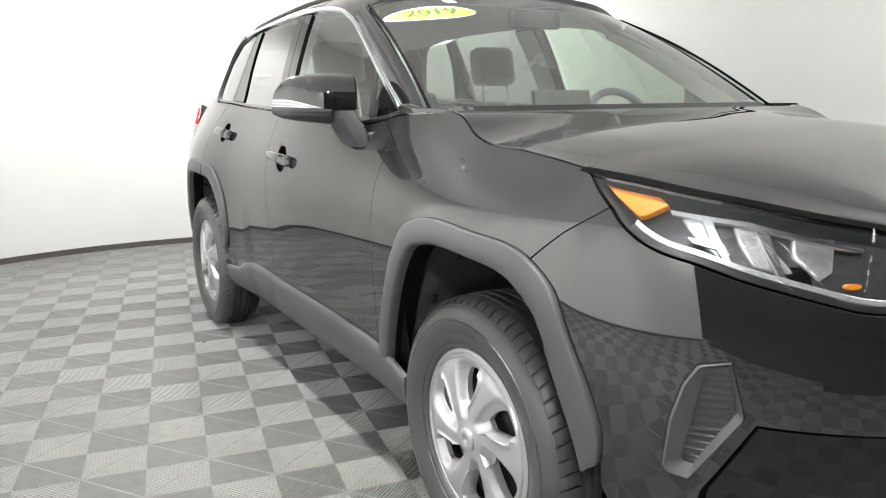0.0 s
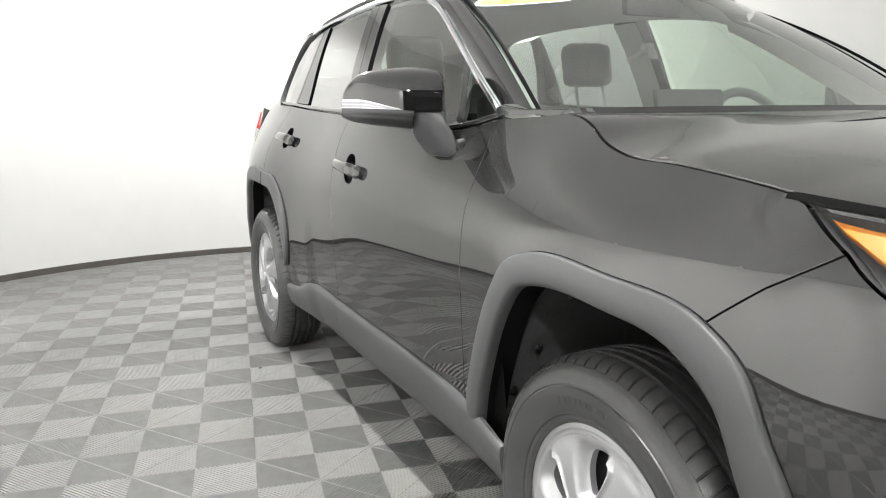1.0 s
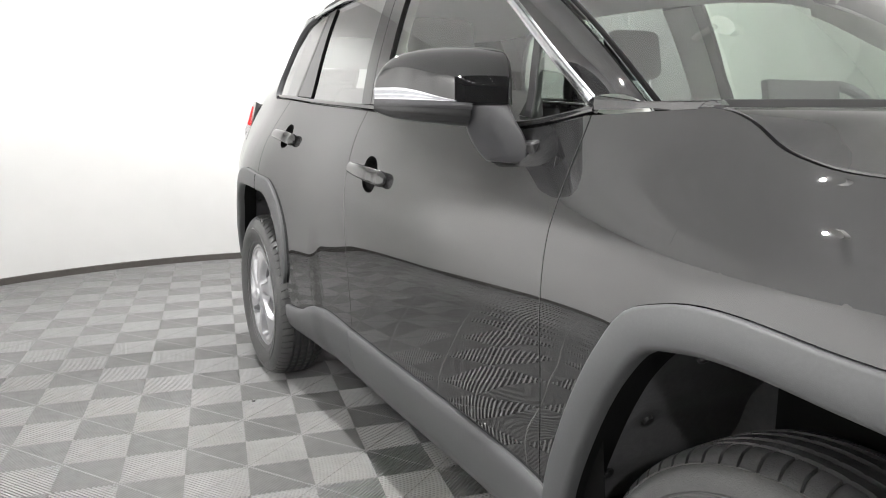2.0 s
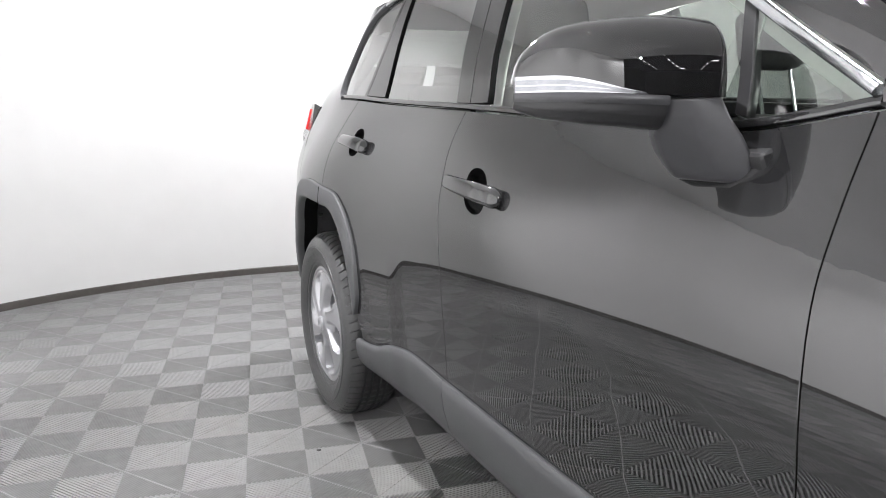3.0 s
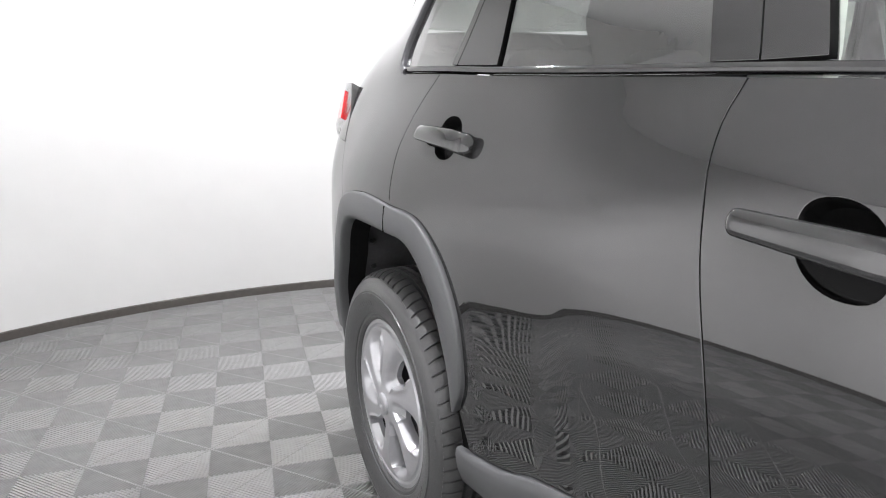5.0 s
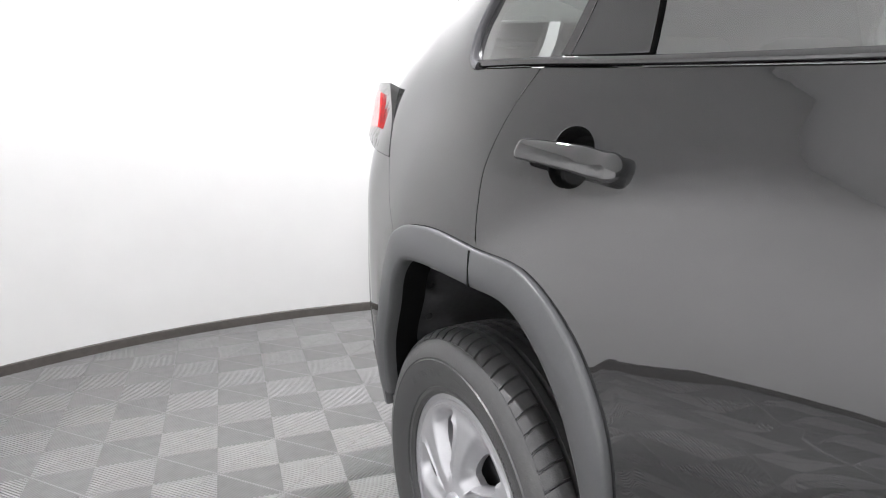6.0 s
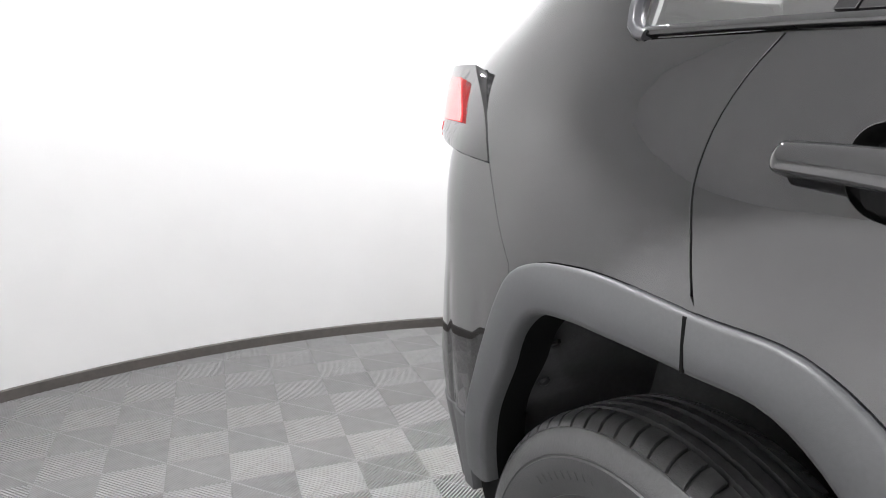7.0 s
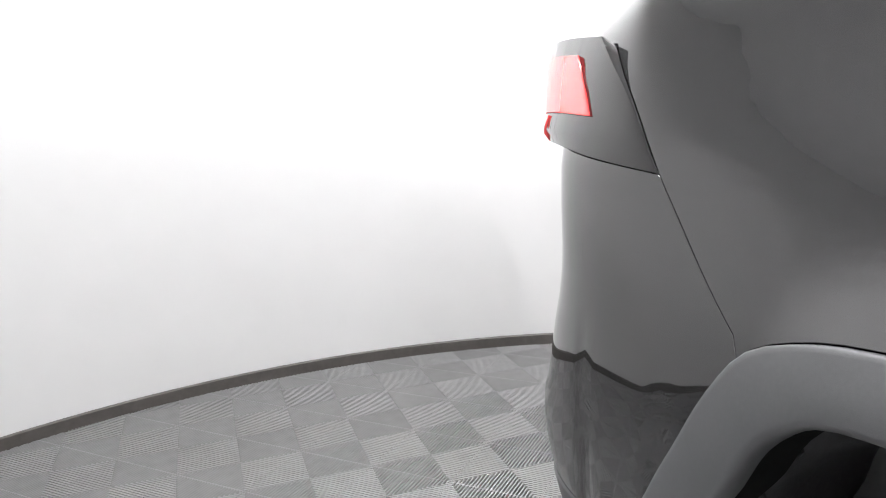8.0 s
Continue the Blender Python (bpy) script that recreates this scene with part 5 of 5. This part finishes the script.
def sidewall_marks():
    """Raised bars on the sidewall where its small writing stands."""
    bm = bmesh.new()
    for start, count, r0, r1, step in ((1.15, 9, 0.270, 0.283, 0.062), (3.9, 9, 0.270, 0.283, 0.062), (2.55, 13, 0.2505, 0.2565, 0.034), (5.6, 13, 0.2505, 0.2565, 0.034), (0.35, 10, 0.322, 0.328, 0.03), (3.2, 10, 0.322, 0.328, 0.03)):
        for i in range(count):
            a0 = start + i * step
            rim = []
            for a, r in ((a0, r0), (a0 + step * 0.55, r0), (a0 + step * 0.55, r1), (a0, r1)):
                x = float(np.interp(r, [p[1] for p in profile[2:20]], [p[0] for p in profile[2:20]]))
                rim.append((x, r, a))
            low, top = ([bm.verts.new((x + d, math.cos(a) * r, math.sin(a) * r)) for x, r, a in rim] for d in (0.001, -0.0009))
            bm.faces.new(top)
            for k in range(4):
                bm.faces.new((low[k], low[(k + 1) % 4], top[(k + 1) % 4], top[k]))
    bmesh.ops.recalc_face_normals(bm, faces=bm.faces[:])
    return bm


def cover_mesh():
    """The silver wheel cover: six broad swept blades, each beside a deep slot with a sloping flank."""
    bm = bmesh.new()
    R0, R1 = 0.088, 0.180
    radii = np.concatenate([np.linspace(0.016, 0.078, 10), np.linspace(R0, R1, 25), np.linspace(0.188, 0.202, 4), [0.2055, 0.2085, 0.213, 0.218, 0.224, 0.2285, 0.2285]])
    share = np.concatenate([np.linspace(-1, -0.40, 13), np.linspace(-0.34, 0.30, 9), np.linspace(0.34, 0.94, 11)])
    rows, holes = [], set()
    for i, r in enumerate(radii):
        row = []
        k = (r - R0) / (R1 - R0)
        w = 0.12 + 0.10 * math.sin(math.pi * min(max(k, 0.0), 1.0)) ** 0.4 if 0 <= k <= 1 else 0.12
        sweep = 0.42 * max(0.0, 1 - r / 0.2) ** 1.3
        for sector in range(6):
            for t in share:
                a = -0.5 + (t + 1) / 0.66 * (0.5 - w) if t < -0.34 else (-w + (t + 0.34) / 0.64 * 2 * w if t <= 0.30 else w + (t - 0.30) / 0.70 * (0.5 - w))
                th = (sector + 0.5 + a) * math.pi / 3 - sweep
                dome = 0.012 * (1 - (r / 0.2286) ** 4) + 0.010 * math.exp(-((r / 0.045) ** 2))
                inside = float(smooth(0.050, 0.085, r)) * float(smooth(0.201, 0.180, r))
                slope = float(smooth(-0.42, -w, a)) if a < 0 else float(smooth(w + 0.035, w, a))
                if -w < a < w:
                    slope = 1.0
                ridge = 0.005 * max(0.0, 1 - abs(a - w - 0.06) / 0.05) + 0.002 * float(smooth(0.15, 0.5, abs(a)))
                h = dome + (ridge - 0.021 * slope ** 1.3) * inside
                h -= 0.0045 * (0.2055 < r < 0.2165) + 0.022 * (i == len(radii) - 1)
                row.append(bm.verts.new((-h, math.cos(th) * r, math.sin(th) * r)))
                if -w - 1e-6 <= a <= w + 1e-6 and R0 - 1e-6 <= r <= R1 + 1e-6:
                    holes.add((i, len(row) - 1))
        rows.append(row)
    n = len(rows[0])
    for i in range(len(radii) - 1):
        for k in range(n):
            k2 = (k + 1) % n
            if {(i, k), (i + 1, k), (i, k2), (i + 1, k2)} <= holes:
                continue
            bm.faces.new((rows[i][k], rows[i][k2], rows[i + 1][k2], rows[i + 1][k]))
    rim = [e for e in bm.edges if e.is_boundary and 0.02 < e.verts[0].co.yz.length < 0.2]
    low = bmesh.ops.extrude_edge_only(bm, edges=rim)
    for v in low["geom"]:
        if isinstance(v, bmesh.types.BMVert):
            v.co.x += 0.014
    bm.faces.new(rows[0])
    bmesh.ops.delete(bm, geom=[v for v in bm.verts if not v.link_faces], context="VERTS")
    bmesh.ops.recalc_face_normals(bm, faces=bm.faces[:])
    return bm


def lathe(shape, n=72):
    bm = bmesh.new()
    rows = [[bm.verts.new((x, math.cos(a) * r, math.sin(a) * r)) for x, r in shape] for a in np.linspace(0, 2 * np.pi, n, endpoint=False)]
    for i in range(n):
        a, b = rows[i], rows[(i + 1) % n]
        for j in range(len(shape) - 1):
            bm.faces.new((a[j], b[j], b[j + 1], a[j + 1]))
    bmesh.ops.recalc_face_normals(bm, faces=bm.faces[:])
    return bm


WHEEL_MESHES = []
for wheel_x, wheel_y, turn, spin in ((0.034, 0.0, 0, 1), (0.034, 2.695, 0, -16), (2 * CX - 0.034, 0.0, 180, 10), (2 * CX - 0.034, 2.695, 180, 40)):
    first = not WHEEL_MESHES
    if first:
        for wheel_part, made, stuff, ang in (
            ("wheel", lathe([(0.03, 0.215), (0.006, 0.2275), (0.012, 0.222), (0.06, 0.205), (0.19, 0.205), (0.20, 0.228)]), STEEL, 40),
            ("tyre", tyre_mesh(), RUBBER, 28),
            ("sidewall_lettering", sidewall_marks(), RUBBER, 30),
            ("wheel_cover", cover_mesh(), SILVER, 40),
            ("centre_cap", lathe([(-0.020, 0.0001), (-0.0275, 0.010), (-0.027, 0.026), (-0.024, 0.030), (-0.01, 0.031)], 40), SILVER, 40),
            ("brake_disc", lathe([(0.055, 0.06), (0.05, 0.075), (0.045, 0.15), (0.06, 0.152), (0.075, 0.15), (0.09, 0.06)]), DISC, 40),
            ("steel_web", lathe([(0.030, 0.02), (0.028, 0.06), (0.045, 0.085), (0.036, 0.115), (0.040, 0.16), (0.07, 0.206)]), STEEL, 60),
        ):
            ob = mesh_object(wheel_part, made, stuff, angle=ang)
            WHEEL_MESHES.append((wheel_part, ob.data))
            bpy.data.objects.remove(ob)
    base = None
    for wheel_part, data in WHEEL_MESHES:
        ob = new(wheel_part, data)
        if base is None:
            base = ob
            under(ob, car, "silver six-blade wheel cover on a black tyre")
            ob.matrix_basis = pose(wheel_x, wheel_y, 0.3585, spin, 0, turn) if not turn else pose(wheel_x, wheel_y, 0.3585, 0, 0, turn) @ pose(0, 0, 0, spin)
        else:
            ob.parent = base
            if wheel_part == "sidewall_lettering":
                tagged(ob, kind="stuff")
            if wheel_part == "tyre":
                ob["label"] = "black rubber tyre with grooved tread"
    bm = rod([(0.03, 0.168, 0.010), (0.012, 0.165, 0.010), (0.002, 0.163, 0.010)], [0.004, 0.005, 0.0035], 8)
    ob = mesh_object("valve", bm, CHROME)
    ob.parent = base


# ---- floor tiles, each with four ribbed fields ----
TILE_A, TILE_S, ORIGIN = radians(-10.7), 0.4, (-0.495, 1.627)


def tile_mesh():
    bm = bmesh.new()
    c, n = 0.2, 13
    p = c / n

    def bar(a, b, half, top, low, tone):
        a, b = Vector((*a, 0)), Vector((*b, 0))
        d = (b - a).normalized()
        s = Vector((-d.y, d.x, 0))
        v = [bm.verts.new(q + s * w + Vector((0, 0, z))) for q in (a, b) for w, z in ((-half * 1.1, low), (-half, top), (half, top), (half * 1.1, low))]
        for f in ((1, 5, 6, 2), (0, 4, 5, 1), (2, 6, 7, 3), (0, 1, 2, 3), (7, 6, 5, 4)):
            bm.faces.new([v[i] for i in f]).material_index = tone
    for i in range(2):
        for j in range(2):
            # fields with turned ribs get the tone that carries painted shade
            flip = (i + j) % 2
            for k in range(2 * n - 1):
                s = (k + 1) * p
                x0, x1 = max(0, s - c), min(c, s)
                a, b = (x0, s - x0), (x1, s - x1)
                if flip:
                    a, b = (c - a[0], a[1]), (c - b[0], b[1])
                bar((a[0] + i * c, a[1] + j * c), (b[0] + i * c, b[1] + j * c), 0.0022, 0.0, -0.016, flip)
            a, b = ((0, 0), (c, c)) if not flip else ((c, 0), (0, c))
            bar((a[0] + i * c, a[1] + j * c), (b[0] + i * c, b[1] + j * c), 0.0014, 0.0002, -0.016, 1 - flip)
    bmesh.ops.recalc_face_normals(bm, faces=bm.faces[:])
    me = bpy.data.meshes.new("tile")
    bm.to_mesh(me)
    bm.free()
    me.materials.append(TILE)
    me.materials.append(TILE_SHADED)
    return me


tile = tile_mesh()
turn = Matrix.Rotation(TILE_A, 4, "Z")
for i in range(-16, 17):
    for j in range(-16, 17):
        at = turn @ Vector((i * TILE_S, j * TILE_S, 0)) + Vector((*ORIGIN, 0))
        mid = turn @ Vector(((i + 0.5) * TILE_S, (j + 0.5) * TILE_S, 0)) + Vector((*ORIGIN, 0))
        r = math.hypot(mid.x - ROOM_X, max(0, mid.y - ROOM_Y) * ROOM_R / ROOM_DEEP)
        if r < ROOM_R + 0.24 and mid.y > -3.1:
            ob = new("tile", tile)
            ob.parent = floor
            ob.matrix_basis = Matrix.Translation(at) @ turn
